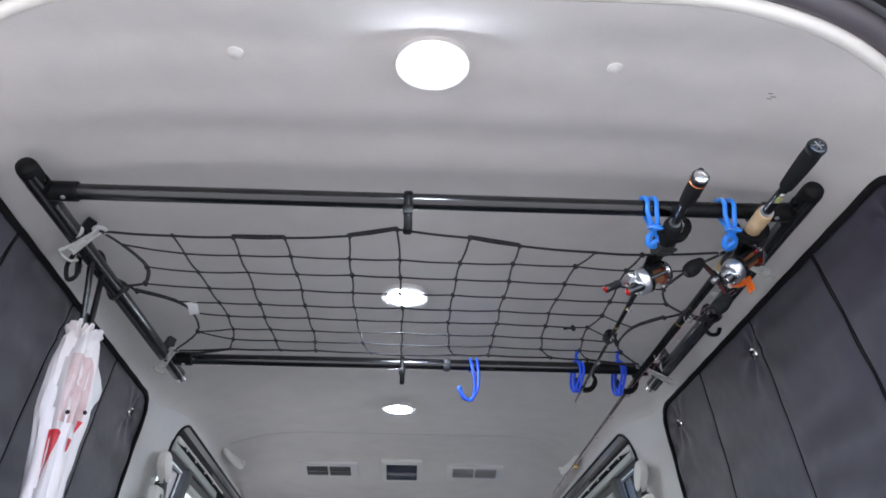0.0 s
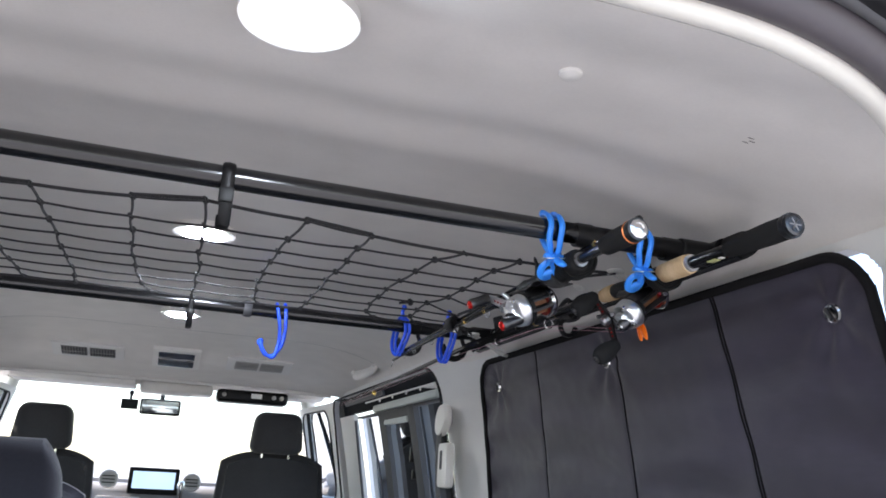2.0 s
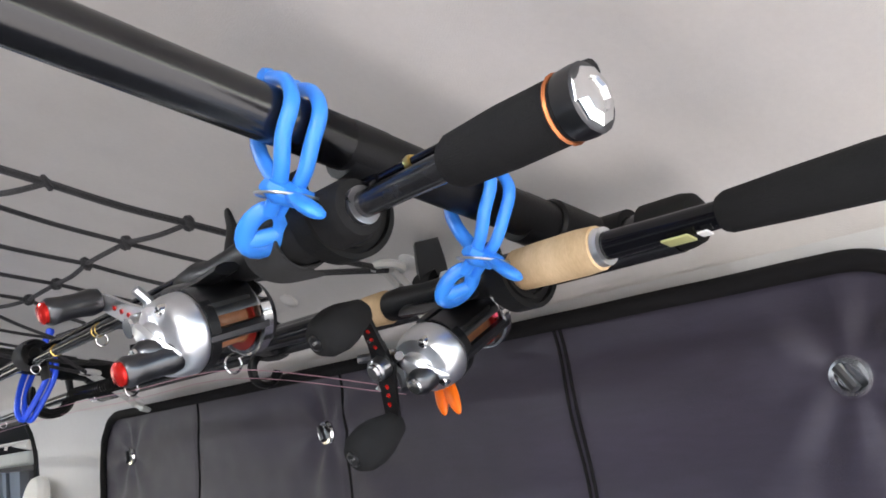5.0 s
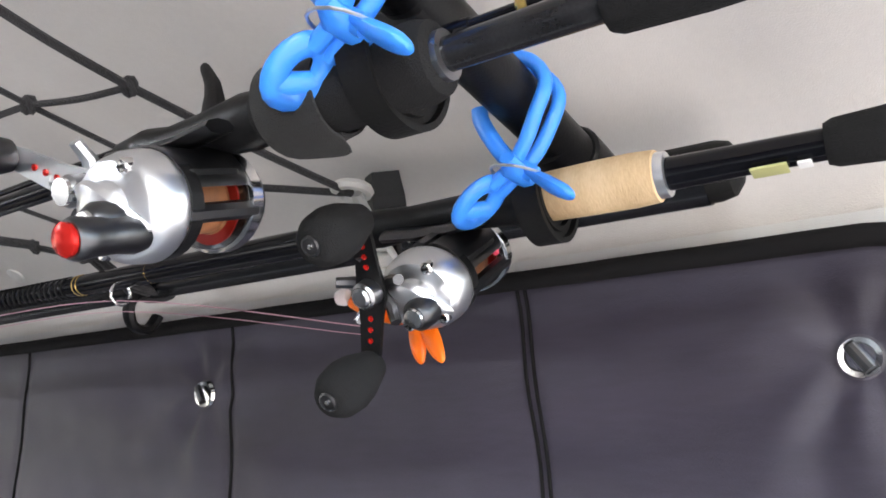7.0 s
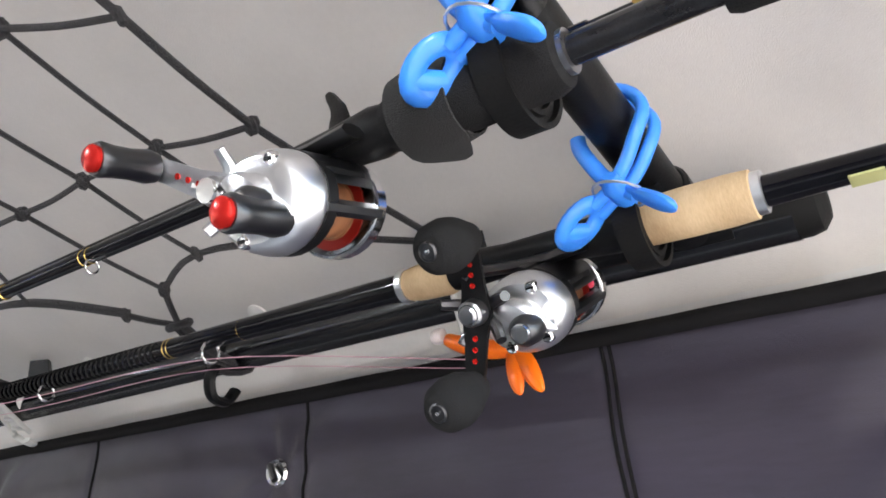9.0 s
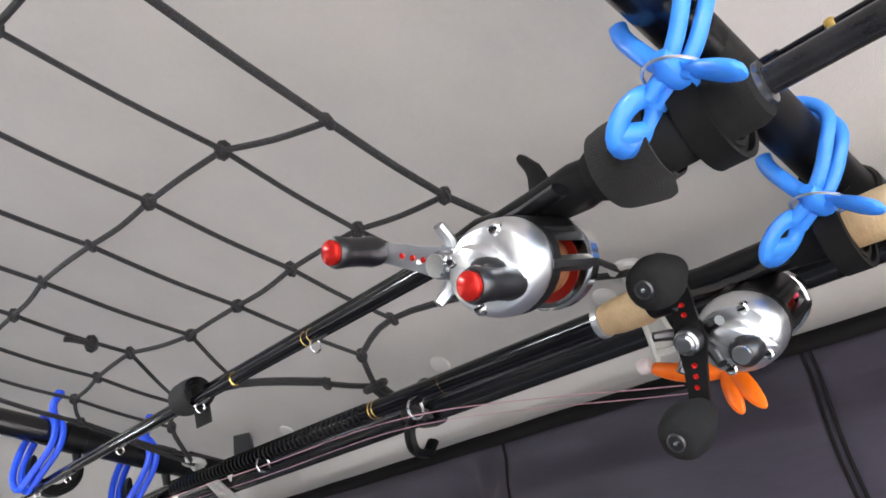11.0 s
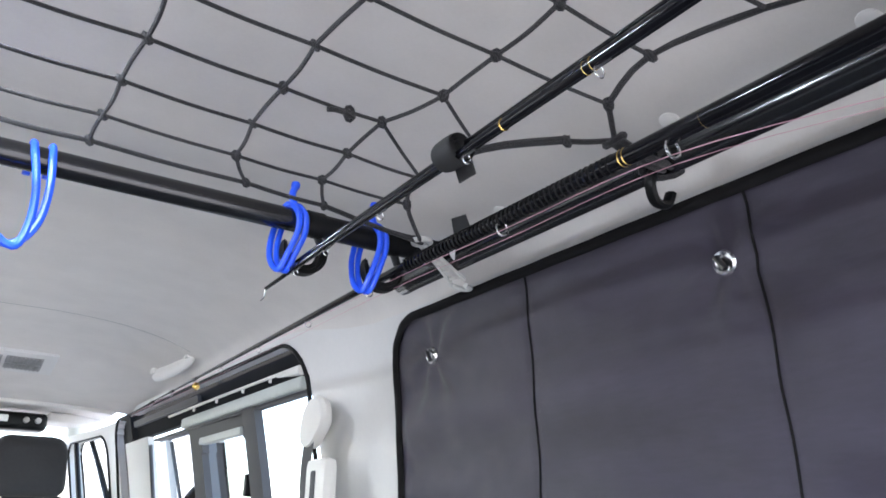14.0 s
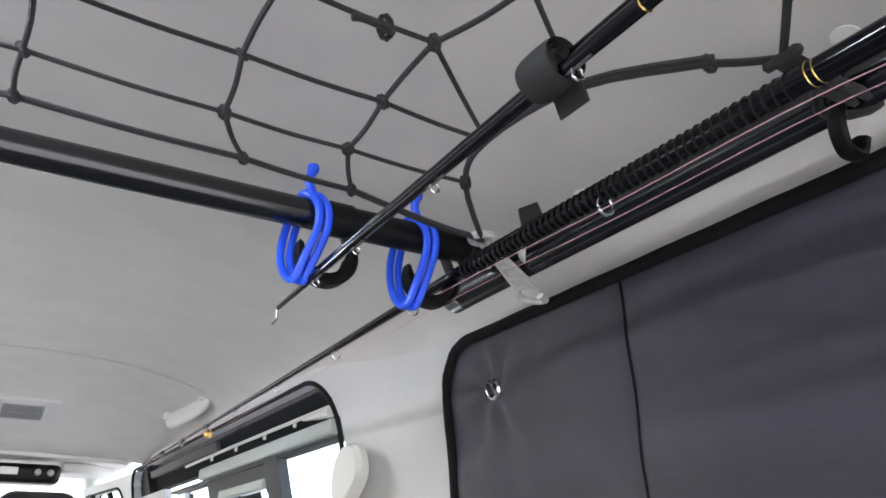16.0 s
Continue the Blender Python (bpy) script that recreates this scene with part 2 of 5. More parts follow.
def roof_z(x, y):
    top, edge = lerp_table(y, ROOF), roof_edge(y)
    s = min(max((abs(x + skew(y) / 2) - .33) / (roof_half(y) - .33), 0), 1)
    return top - (top - edge) * (1 - (1 - s ** 1.75) ** .5)


def side_x(y, z):
    d = 1.226 - z
    return .726 + .26 * d - .1 * d * d - lerp_table(y, [(1.1, 0), (1.55, .042), (2.9, .042), (3.7, .10)])


def ceiling_place(u, v):
    x = u * .735
    b = roof_back(x)
    y = b + (2.745 - b) * v
    x = u * (roof_half(y) + .004) - skew(y) / 2
    return (x, y, roof_z(x, y))


xs = [-1, -.997, -.99, -.975] + span(-.955, .955, 48) + [.975, .99, .997, 1]
vs = [(i / 110) ** 1.35 for i in range(111)]
ceil = part("ceiling", sheet(xs, vs, ceiling_place, thick=.02), HEADLINER, None, kind="structure")
front_roof = part("ceiling_front", sheet(span(-.80, .80, 16), span(2.74, 3.62, 10), lambda x, y: (x - .07, y, 1.33 - .03 * (y - 2.75) - .35 * max(0, abs(x) - .55) ** 2), thick=.02), HEADLINER, None, kind="structure")
lip = []
for x in span(-.76, .64, 40):
    lip.append((x, 2.745, roof_z(x, 2.745) - .002))
part("trim_roof_lip", tube(lip, .009, 8), TRIM_LIGHT, None, kind="structure")
seam = [(x - .044, 1.93 - .05 * abs(x) ** 2 + .25 * max(0, abs(x) - .5) ** 1.2, 0) for x in span(-.68, .68, 50)]
part("trim_headliner_joint", tube([(x, y, roof_z(x, y) + .0003) for x, y, _ in seam], .0012, 6), VENT_GREY, None, kind="structure")


def rounded(y, z, y0, y1, z0, z1, r):
    """How far a point lies outside a rounded oblong."""
    qy, qz = max(y0 + r - y, y - y1 + r, 0), max(z0 + r - z, z - z1 + r, 0)
    return math.hypot(qy, qz) - r


def oblong(y0, y1, z0, z1, r, n=8):
    pts = []
    for cy, cz, a in ((y1 - r, z1 - r, 0), (y0 + r, z1 - r, 90), (y0 + r, z0 + r, 180), (y1 - r, z0 + r, 270)):
        for k in range(n + 1):
            t = radians(a + 90 * k / n)
            pts.append((cy + r * math.cos(t), cz + r * math.sin(t)))
    return pts


DOOR = (1.395, 2.94, .45, 1.238, .085)
FRONT_WIN = (3.06, 3.54, .78, 1.205, .07)
QUARTER_WIN = (-.205, -.05, 1.0, 1.2145, .056)  # the corner of the quarter window that the shade leaves bare
for s, side in ((1, "east"), (-1, "west")):
    def wall_place(y, v, s=s):
        z = roof_edge(y) * (1 - v)
        return (wall_x(s, y, z, .006), y, z)

    def kept(y, v):
        z = roof_edge(y) * (1 - v)
        return rounded(y, z, *DOOR) > 0 and rounded(y, z, *FRONT_WIN) > 0 and rounded(y, z, *QUARTER_WIN) > 0
    ys = span(-.30, -.04, 90) + span(-.02, 1.33, 16) + span(1.345, 2.98, 110) + span(3.0, 3.62, 40)
    part("wall_" + side, sheet(ys, span(0, .12, 60) + span(.13, 1, 70), wall_place, kept, thick=.03, out=(s, 0, 0)), TRIM, None, kind="structure")
    for dims, nm in ((DOOR, "door_seal"), (FRONT_WIN, "window_seal")):
        ring = [(wall_x(s, y, z, .004), y, z) for y, z in oblong(*dims)]
        part("trim_" + nm + "_" + side, tube(ring, .0045, 8, closed=True), RUBBER, None, kind="structure")
    # D-pillar
    pil = smoothed([(s * .70, -.31, 1.262), (s * .722, -.285, 1.215), (s * .738, -.265, 1.13), (s * .775, -.27, .9), (s * .80, -.30, .4), (s * .80, -.31, 0)], 8)
    part("trim_rear_pillar_" + side, tube(pil, [.006 + .039 * min(1, i / 16) for i in range(len(pil))], 14, flat=1.0), TRIM, None, kind="structure")

part("floor", sheet(span(-.98, .86, 20), span(-.45, 3.7, 40), lambda x, y: (x, y, .004 * noise.noise((x * 9, y * 9, 0))), thick=.03, out=(0, 0, -1)), CARPET, None, kind="structure")
part("ground", sheet(span(-400, 400, 40), span(-400, 400, 40), lambda x, y: (x, y, -.56)), GROUND, None, kind="structure")

# rear opening: painted lip, rubber seal, body edge
arch = [(x, roof_back(x), roof_z(x, roof_back(x))) for x in span(-.66, .66, 44)]
low = [(.71, -.29, 1.215), (.745, -.275, 1.12), (.785, -.28, .9), (.815, -.31, .4), (.82, -.32, 0)]
hoop = [(-x, y, z) for x, y, z in reversed(low)] + arch + low


def hoop_out(dy, dr):
    out = []
    for x, y, z in hoop:
        d = Vector((x, 0, (z - .8) * 1.6)).normalized()
        out.append(Vector((x, y + dy, z)) + dr * d)
    return smoothed(out, 2)


# lip paler than the other trim: skylight from behind is put into its colour
part("trim_opening_lip", tube(hoop_out(-.010, .009), .0125, 12), mat("skylit_cream_lip", (.82, .79, .72), .5, var=.03), None, kind="structure")
part("trim_opening_body", tube(hoop_out(-.034, .024), .019, 10), mat("grey_paint", (.10, .088, .096), .5), None, kind="structure")
part("trim_opening_seal", tube(hoop_out(-.060, .040), .013, 10), mat("grey_rubber", (.13, .13, .135), .6), None, kind="structure")
# near-black because the shade under the tailgate is put into the flange's colour
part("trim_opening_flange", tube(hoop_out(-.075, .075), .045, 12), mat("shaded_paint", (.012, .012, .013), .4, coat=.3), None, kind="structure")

# open tailgate overhead
gate = thing("tailgate", (0, -.53, 1.36), "open van tailgate with dark inner trim, raised overhead", "tailgate")
part("inner_panel", sheet(span(-.74, .74, 24), span(0, 1, 16), lambda x, v: (x, -.53 - .86 * v, 1.37 + .33 * v + .05 * math.sin(3.1 * v) + .03 * (x / .74) ** 2), thick=.05), BLACK, gate)
for x in (-.42, .42):
    h = part("hinge", block(x - .03, x + .03, -.56, -.49, 1.335, 1.375, .006), GUNMETAL, gate)
    part("hinge_bolt", lathe([(0, -.004), (.009, -.004), (.009, .003), (0, .003)], (x, -.53, 1.334), (0, 0, -1), 8), SILVER, h)
part("gas_strut", tube([(.72, -.36, 1.20), (.74, -.95, 1.50)], .010, 10), BLACK, gate)
part("gas_strut", tube([(-.72, -.36, 1.20), (-.74, -.95, 1.50)], .010, 10), BLACK, gate)
part("wiring_boot", tube(smoothed([(.5, -.5, 1.33), (.52, -.56, 1.37), (.55, -.62, 1.40)], 5), [.013 + .003 * (i % 2) for i in range(11)], 10), RUBBER, gate)
part("edge_strip", tube(hoop_out(-.098, .100), .007, 8), mat("strip_grey", (.30, .30, .31), .4), gate, "grey strip along the hinge edge")
for x in (-.5, -.1, .22, .5):
    part("rib", block(x, x + .16, -.70, -.60, 1.372, 1.405, .012, 3), VENT_DARK, gate)
part("garnish", block(-.3, .3, -1.2, -1.16, 1.60, 1.64, .01), BLACK, gate)

# sliding door and its glazing on both sides
for s, side in ((1, "east"), (-1, "west")):
    d = thing("door_1" if s > 0 else "door_2", (s * .76, 2.1, .4), "grey sliding side door with dark window frame, shut", "door", kind="structure")
    X = lambda z, o: s * (side_x(2.1, z) + o)
    part("top_gap", sheet(span(1.36, 2.96, 10), span(1.172, 1.258, 4), lambda y, z: (X(z, .05), y, z), thick=.02, out=(s, 0, 0)), MATTE, d)
    part("gap_cover", sheet(span(2.10, 2.78, 6), span(1.206, 1.224, 3), lambda y, z: (X(z, .03), y, z), thick=.01, out=(s, 0, 0)), VENT_DARK, d)
    bs = part("bright_strip", tube([(X(1.19, .010), 1.41, 1.187), (X(1.19, .010), 1.9, 1.189), (X(1.19, .014), 2.32, 1.190)], .0036, 8), TRIM_LIGHT, d)
    part("strip_end", tube([(X(1.18, .012), 1.405, 1.180), (X(1.18, .012), 1.45, 1.182), (X(1.18, .012), 1.53, 1.186)], [.010, .008, .003], 8), TRIM_LIGHT, bs)
    for y in (1.56, 1.72, 1.90, 2.08):
        part("strip_clip", block(*sorted((X(1.18, .006), X(1.18, .012))), y, y + .005, 1.177, 1.188, .001), TRIM_LIGHT, bs)
    st = part("glass_run", block(*sorted((X(1.155, .004), X(1.155, .035))), 1.405, 2.19, 1.143, 1.170, .006, 3), GREEN_GREY, d)
    part("run_edge", block(*sorted((X(1.14, .012), X(1.14, .035))), 1.405, 2.50, 1.136, 1.144, .002), VENT_DARK, st)
    part("door_pillar", sheet(span(1.668, 1.742, 4), span(.45, 1.142, 10), lambda y, z: (X(z, .004 + 2.0 * (y - 1.705) ** 2), y, z), thick=.02, out=(s, 0, 0)), VENT_DARK, d)
    for z, h in ((.955, .05), (.90, .03)):
        part("latch", block(*sorted((X(z, -.006), X(z, .02))), 1.748, 1.764, z, z + h, .004), BLACK, d)
    part("vent_window_frame", sheet(span(1.745, 2.165, 44), span(.45, 1.142, 60), lambda y, z: (X(z, .016), y, z), lambda y, z: rounded(y, z, 1.765, 2.075, .48, 1.104, .04) > 0, thick=.018, out=(s, 0, 0)), VENT_DARK, d)
    part("vent_window_header", block(*sorted((X(1.1, .008), X(1.1, .03))), 1.77, 2.07, 1.092, 1.110, .004), GREEN_GREY, d)
    part("thin_post", tube([(X(.5, .012), 2.52, .5), (X(1.13, .012), 2.54, 1.13)], .006, 8), VENT_DARK, d)
    part("pillar_cover", sheet(span(2.55, 2.83, 24), span(.45, 1.155, 40), lambda y, z: (X(z, .008), y, z), lambda y, z: rounded(y, z, 2.54, 2.84, .3, 1.16, .05) < 0, thick=.02, out=(s, 0, 0)), TRIM, d)
    part("front_seal", sheet(span(2.82, 2.96, 4), span(.45, 1.25, 8), lambda y, z: (X(z, .03), y, z), thick=.02, out=(s, 0, 0)), RUBBER, d)
    pane = part("pane", sheet(span(1.38, 2.55, 4), span(.45, 1.145, 4), lambda y, z: (X(z, .045), y, z)), GLASS, d)
    pane.visible_shadow = False
    if s < 0:
        d.location.x -= skew(2.1)
        d.rotation_euler.z = math.atan(.044)
    w = thing("window_1" if s > 0 else "window_2", (wall_x(s, 3.25, 1.0), 3.25, .8), "front door window with thin dark frame", "window", kind="structure")
    pane = part("pane", sheet(span(2.98, 3.54, 4), span(.76, 1.215, 4), lambda y, z: (wall_x(s, y, z, .03), y, z)), GLASS, w)
    pane.visible_shadow = False
    part("quarter_bar", tube([(wall_x(s, 3.30, .78, -.03), 3.30, .78), (wall_x(s, 3.40, 1.2), 3.40, 1.2)], .010, 8), BLACK, w)
    part("trim_windscreen_pillar_" + side, tube(smoothed([(s * .80 - .075 + .075 * s, 3.86, .80), (s * .74 - .075 + .075 * s, 3.7, 1.08), (s * .66 - .075 + .075 * s, 3.54, 1.30)], 6), .04, 10), TRIM_LIGHT, None, kind="structure")
    part("wall_front_" + side, block(*sorted((s * .68 - .075 + .075 * s, s * .74 - .075 + .075 * s)), 3.6, 3.95, 0, .8, .01), DASH, None, kind="structure")

ws = thing("window_3", (0, 3.7, .8), "wide bright windscreen", "windscreen", kind="structure")
pane = part("pane", sheet(span(-.76, .76, 12), span(0, 1, 8), lambda x, v: (x * 1.1 * (1 - .12 * v) - .075, 3.92 - .34 * v - .12 * (x / .76) ** 2, .82 + .50 * v)), GLASS, ws)
pane.visible_shadow = False
part("wall_scuttle", block(-.90, .78, 3.86, 3.95, 0, .82, .01), DASH, None, kind="structure")

# ---- ceiling fittings ----
def roof_lamp(x, y, r):
    z = roof_z(x, y)
    t = thing("ceiling_light", (x, y, z - .012), "round white LED ceiling light, switched on", "ceiling light", "ceiling lights")
    part("rim", lathe([(r * .86, .0), (r * 1.06, .001), (r * 1.12, .006), (r * 1.12, .016), (r * .86, .016)], (x, y, z + .003), (0, 0, -1), 32), TRIM_LIGHT, t)
    part("diffuser", lathe([(0, .024), (r * .5, .022), (r * .85, .016), (r * .9, .006), (r * .9, -.002), (0, -.002)], (x, y, z + .003), (0, 0, -1), 32), LAMP, t, "bright white diffuser")


roof_lamp(.004, -.290, .048)
roof_lamp(-.039, .606, .052)
roof_lamp(-.062, 1.563, .052)
for x, y in ((-.282, -.291), (.274, -.285)):
    z = roof_z(x, y)
    alone("headliner_clip", lathe([(0, .006), (.006, .0055), (.0115, .003), (.0125, -.001), (0, -.001)], (x, y, z), (0, 0, -1), 16), TRIM_LIGHT, "small round pale headliner clip pressed into the ceiling", "clip", "headliner clips")
for x, y in ((.676, .235), (.676, .445), (.682, .735)):
    z = roof_z(x, y)
    alone("headliner_clip", lathe([(0, .0055), (.006, .005), (.0105, .0025), (.0115, -.002), (0, -.002)], (x, y, z), (-.5, 0, -1), 16), TRIM_LIGHT, "round pale clip on the ceiling's edge above the side rail", "clip", "ceiling edge clips")
for i, (x, y) in enumerate(((.520, -.249), (.527, -.242), (.523, -.236))):
    alone("scuff_mark", sheet(span(x - .004, x + .004, 4), span(y - .0012, y + .0012, 2), lambda a, b: (a, b, roof_z(a, b) - .0006)), STAIN, "small dark scuff mark on the ceiling felt", "mark", "scuff marks", kind="stuff")

VENT_Y = 2.32


def panel_at(x, y0, y1):
    """A frame on the sloping front part of the ceiling: a point and the two ways along it."""
    a, b = Vector((x, y0, roof_z(x, y0))), Vector((x, y1, roof_z(x, y1)))
    way = (b - a).normalized()
    up = Vector((1, 0, 0)).cross(way)
    return (a + b) / 2 - .006 * up, Matrix((Vector((1, 0, 0)), way, Vector((1, 0, 0)).cross(way))).transposed().to_4x4()


def vent(x, dark):
    mid, turn = panel_at(x, 2.265, 2.445)
    t = thing("ceiling_vent", mid, "slatted air vent in a pale frame on the ceiling", "air vent", "ceiling vents")
    put = lambda a, b, c, d, e, f, bev=.002: block(a, b, c, d, e, f, bev)
    def at(bm):
        bmesh.ops.transform(bm, matrix=Matrix.Translation(mid) @ turn, verts=bm.verts)
        return bm
    part("frame", at(put(-.128, .128, -.056, .056, -.004, .014, .003)), TRIM, t)
    for k in (-1, 1):
        core = part("opening", at(put(k * .050 - .0455, k * .050 + .0455, -.035, .035, -.0055, .002, .001)), VENT_MID if dark else VENT_GREY, t)
        for i in range(9):
            xx = k * .050 - .040 + i * .010
            part("slat", at(put(xx - .0014, xx + .0014, -.034, .034, -.0085, -.005, 0)), VENT_GREY if not dark else VENT_DARK, core)
        part("rail", at(put(k * .050 - .0455, k * .050 + .0455, -.0012, .0012, -.0095, -.008, 0)), VENT_GREY, core)


vent(-.373, True)
vent(.264, False)
mid, turn = panel_at(-.055, 2.245, 2.465)
t = thing("ceiling_display", mid, "dark flat control panel in a pale frame on the ceiling", "control panel")
for nm, dims, m in (("frame", (-.088, .088, -.088, .084, -.004, .014), TRIM_LIGHT), ("screen", (-.067, .067, -.062, .062, -.0085, 0), SCREEN)):
    bm = block(*dims, .003)
    bmesh.ops.transform(bm, matrix=Matrix.Translation(mid) @ turn, verts=bm.verts)
    part(nm, bm, m, t)

for s in (1, -1):
    g = thing("assist_grip", (s * .6, 1.84, 1.22), "pale grey plastic assist grip folded against the ceiling edge", "grab handle", "assist grips")
    o = Vector((-skew(2.1) if s < 0 else 0, 0, 0))
    a, b = Vector((s * .653, 1.985, 1.294)) + o, Vector((s * .633, 2.224, 1.287)) + o
    part("handle", tube(smoothed([a + Vector((0, -.012, .010)), a, a.lerp(b, .3) - Vector((0, 0, .006)), a.lerp(b, .7) - Vector((0, 0, .006)), b, b + Vector((0, .014, .010))], 3), [.010 + .010 * math.sin(math.pi * i / 15) ** .5 for i in range(16)], 12, flat=.55), TRIM_LIGHT, g)
    for p in (a, b):
        part("mount", block(p.x - .016, p.x + .016, p.y - .016, p.y + .016, p.z + .0, p.z + .022, .006), TRIM_LIGHT, g)

# ---- seat belts on the pillars ----
for s in (1, -1):
    b = thing("seat_belt", (s * .73, 1.30, .55), "pale belt anchor cover with a dark seat belt hanging below", "seat belt", "seat belts")
    bm = lathe([(0, -.012), (.024, -.012), (.036, -.005), (.038, .006), (.034, .014), (0, .017)], (0, 0, 0), (-s, 0, 0), 24)
    bmesh.ops.scale(bm, vec=(1.1, 1.25, 1.25), verts=bm.verts)
    for v in bm.verts:
        v.co.y += .35 * max(0, -v.co.z) - .10 * max(0, v.co.z)
        v.co.y *= 1 - .25 * math.exp(-((v.co.z + .030) / .012) ** 2) * (v.co.y < 0)
    bmesh.ops.translate(bm, vec=(s * .716, 1.335, 1.072), verts=bm.verts)
    part("anchor_cover", bm, TRIM_LIGHT, b)
    gd = part("belt_guide", block(*sorted((s * .70, s * .73)), 1.265, 1.345, .88, 1.006, .014), TRIM_LIGHT, b)
    part("guide_slot", block(*sorted((s * .697, s * .71)), 1.295, 1.315, .93, .985, .006), VENT_DARK, gd)
    if s < 0:
        b.location.x -= skew(1.33)
    part("webbing", tube(smoothed([(s * .705, 1.345, 1.04), (s * .71, 1.36, .93), (s * .735, 1.36, .6), (s * .76, 1.37, .3)], 5), .022, 8, flat=.08, up=(s, 0, 0)), VENT_DARK, b)

# ---- front cabin ----
def seat(x, y, top, w, head_w, head_top, head_h, material, label, sunk=0.0, dome=0.0):
    t = thing("car_seat", (x, y, .2), label, "car seat", "car seats")
    bm = sheet(span(-1, 1, 16), span(0, 1, 14), lambda u, v: (x + u * w / 2 * (.80 + .2 * math.cos(v * 1.2) + .02), y + .05 * v + .03 * u * u - .10, .25 + (top - .25) * v - .05 * abs(u) ** 3 * v ** 4), thick=.12, out=(0, 1, 0))
    bmesh.ops.bevel(bm, geom=[e for e in bm.edges if e.is_manifold and e.calc_face_angle(0) > 1], offset=.03, segments=3, affect="EDGES")
    part("backrest", bm, material, t)
    h = block(x - head_w / 2, x + head_w / 2, y - .10, y + .03, head_top - head_h, head_top, min(.05, head_h * .3) + sunk, 7)
    for v in h.verts:
        k = (v.co.z - head_top + head_h) / head_h
        v.co.z -= (dome + .008) * k * abs((v.co.x - x) / (head_w / 2)) ** 2.2
        v.co.x = x + (v.co.x - x) * (1.0 - .14 * k)
    hr = part("headrest", h, material, t)
    for k in (-1, 1):
        part("post", tube([(x + k * head_w * .25, y - .03, head_top - head_h - .06), (x + k * head_w * .25, y - .03, head_top - head_h + .03)], .006, 8), CHROME, hr)
    part("cushion", block(x - w / 2, x + w / 2, y - .05, y + .45, .28, .42, .05, 3), material, t)
    part("base", block(x - w * .4, x + w * .4, y - .02, y + .4, .0, .30, .01), DASH, t)


seat(.418, 2.80, .985, .50, .235, 1.155, .182, SEAT, "black cloth front seat with a squared headrest")
seat(-.53, 2.80, .95, .46, .235, 1.125, .182, SEAT, "black cloth front seat with a squared headrest")
seat(-.45, 1.56, .86, .46, .33, .995, .26, SEAT_BLUE_LIT, "dark cloth second-row seat with a rounded headrest, tinted for the bluish light on it", .012, .105)

d = thing("dashboard", (0, 3.7, .4), "grey plastic dashboard with a screen and round vents", "dashboard")
part("body", block(-.76, .76, 3.55, 3.88, .45, .80, .06, 4), DASH, d)
part("binnacle", block(.24, .62, 3.50, 3.70, .76, .86, .04, 3), DASH, d)
scr = part("screen_frame", block(-.20, .045, 3.53, 3.58, .755, .885, .008), BLACK, d)
part("screen", block(-.18, .025, 3.525, 3.54, .782, .866, .002), mat("lit_screen", (.25, .36, .5), .2, emit=.6), scr)
for x in (-.292, .108):
    v = part("round_vent", lathe([(.03, 0), (.043, .0), (.046, -.012), (.04, -.018), (.034, -.01), (0, -.004)], (x, 3.54, .822), (0, 1, 0), 24), TRIM_LIGHT, d)
    for k in (-1, 0, 1):
        part("blade", block(x - .03, x + .03, 3.520, 3.532, .818 + k * .016, .823 + k * .016, .001), BLACK, v)
part("lever_knob", lathe([(0, .03), (.016, .025), (.02, .005), (.012, -.03), (.008, -.10), (0, -.10)], (.055, 3.40, .80), (0, 0, 1), 14), CHROME, d)
part("glove_shelf", block(-.34, -.13, 3.48, 3.56, .715, .74, .008), TRIM_LIGHT, d)

m = thing("rear_view_mirror", (-.1, 3.70, 1.15), "rear-view mirror on a short black stalk", "mirror")
part("housing", block(-.205, .005, 3.70, 3.73, 1.158, 1.242, .016, 4), BLACK, m)
part("mirror_glass", block(-.196, -.004, 3.694, 3.702, 1.166, 1.234, .008), CHROME, m)
part("stalk", tube([(-.095, 3.72, 1.23), (-.095, 3.74, 1.29)], .012, 8), BLACK, m)
m = thing("dash_camera", (-.245, 3.70, 1.15), "small black dash camera hanging from the windscreen", "camera")
part("case", block(-.300, -.215, 3.69, 3.73, 1.180, 1.232, .006), BLACK, m)
part("mount", tube([(-.255, 3.71, 1.228), (-.255, 3.72, 1.262)], .007, 8), BLACK, m)
part("mount_ball", lathe([(0, -.014), (.012, -.008), (.014, 0), (.012, .008), (0, .014)], (-.255, 3.72, 1.267), (1, 0, 0), 10), BLACK, m)
m = thing("overhead_console", (.33, 3.35, 1.2), "black overhead radio unit with a small pale display", "console")
part("case", block(.165, .525, 3.30, 3.42, 1.226, 1.292, .024, 4), BLACK, m)
part("display", block(.335, .39, 3.294, 3.302, 1.252, 1.276, .002), PAPER, m)
for x in (.20, .45, .49):
    part("knob", lathe([(.011, 0), (.011, -.012), (.008, -.016), (0, -.016)], (x, 3.30, 1.262), (0, 1, 0), 12), VENT_GREY, m)
m = thing("map_lamp_unit", (-.03, 3.45, 1.25), "pale map-lamp unit above the windscreen", "lamp unit")
part("case", block(-.21, .15, 3.40, 3.56, 1.255, 1.31, .02, 3), TRIM_LIGHT, m)
part("lens", block(-.10, .04, 3.42, 3.52, 1.25, 1.258, .002), WHITE_CLIP, m)
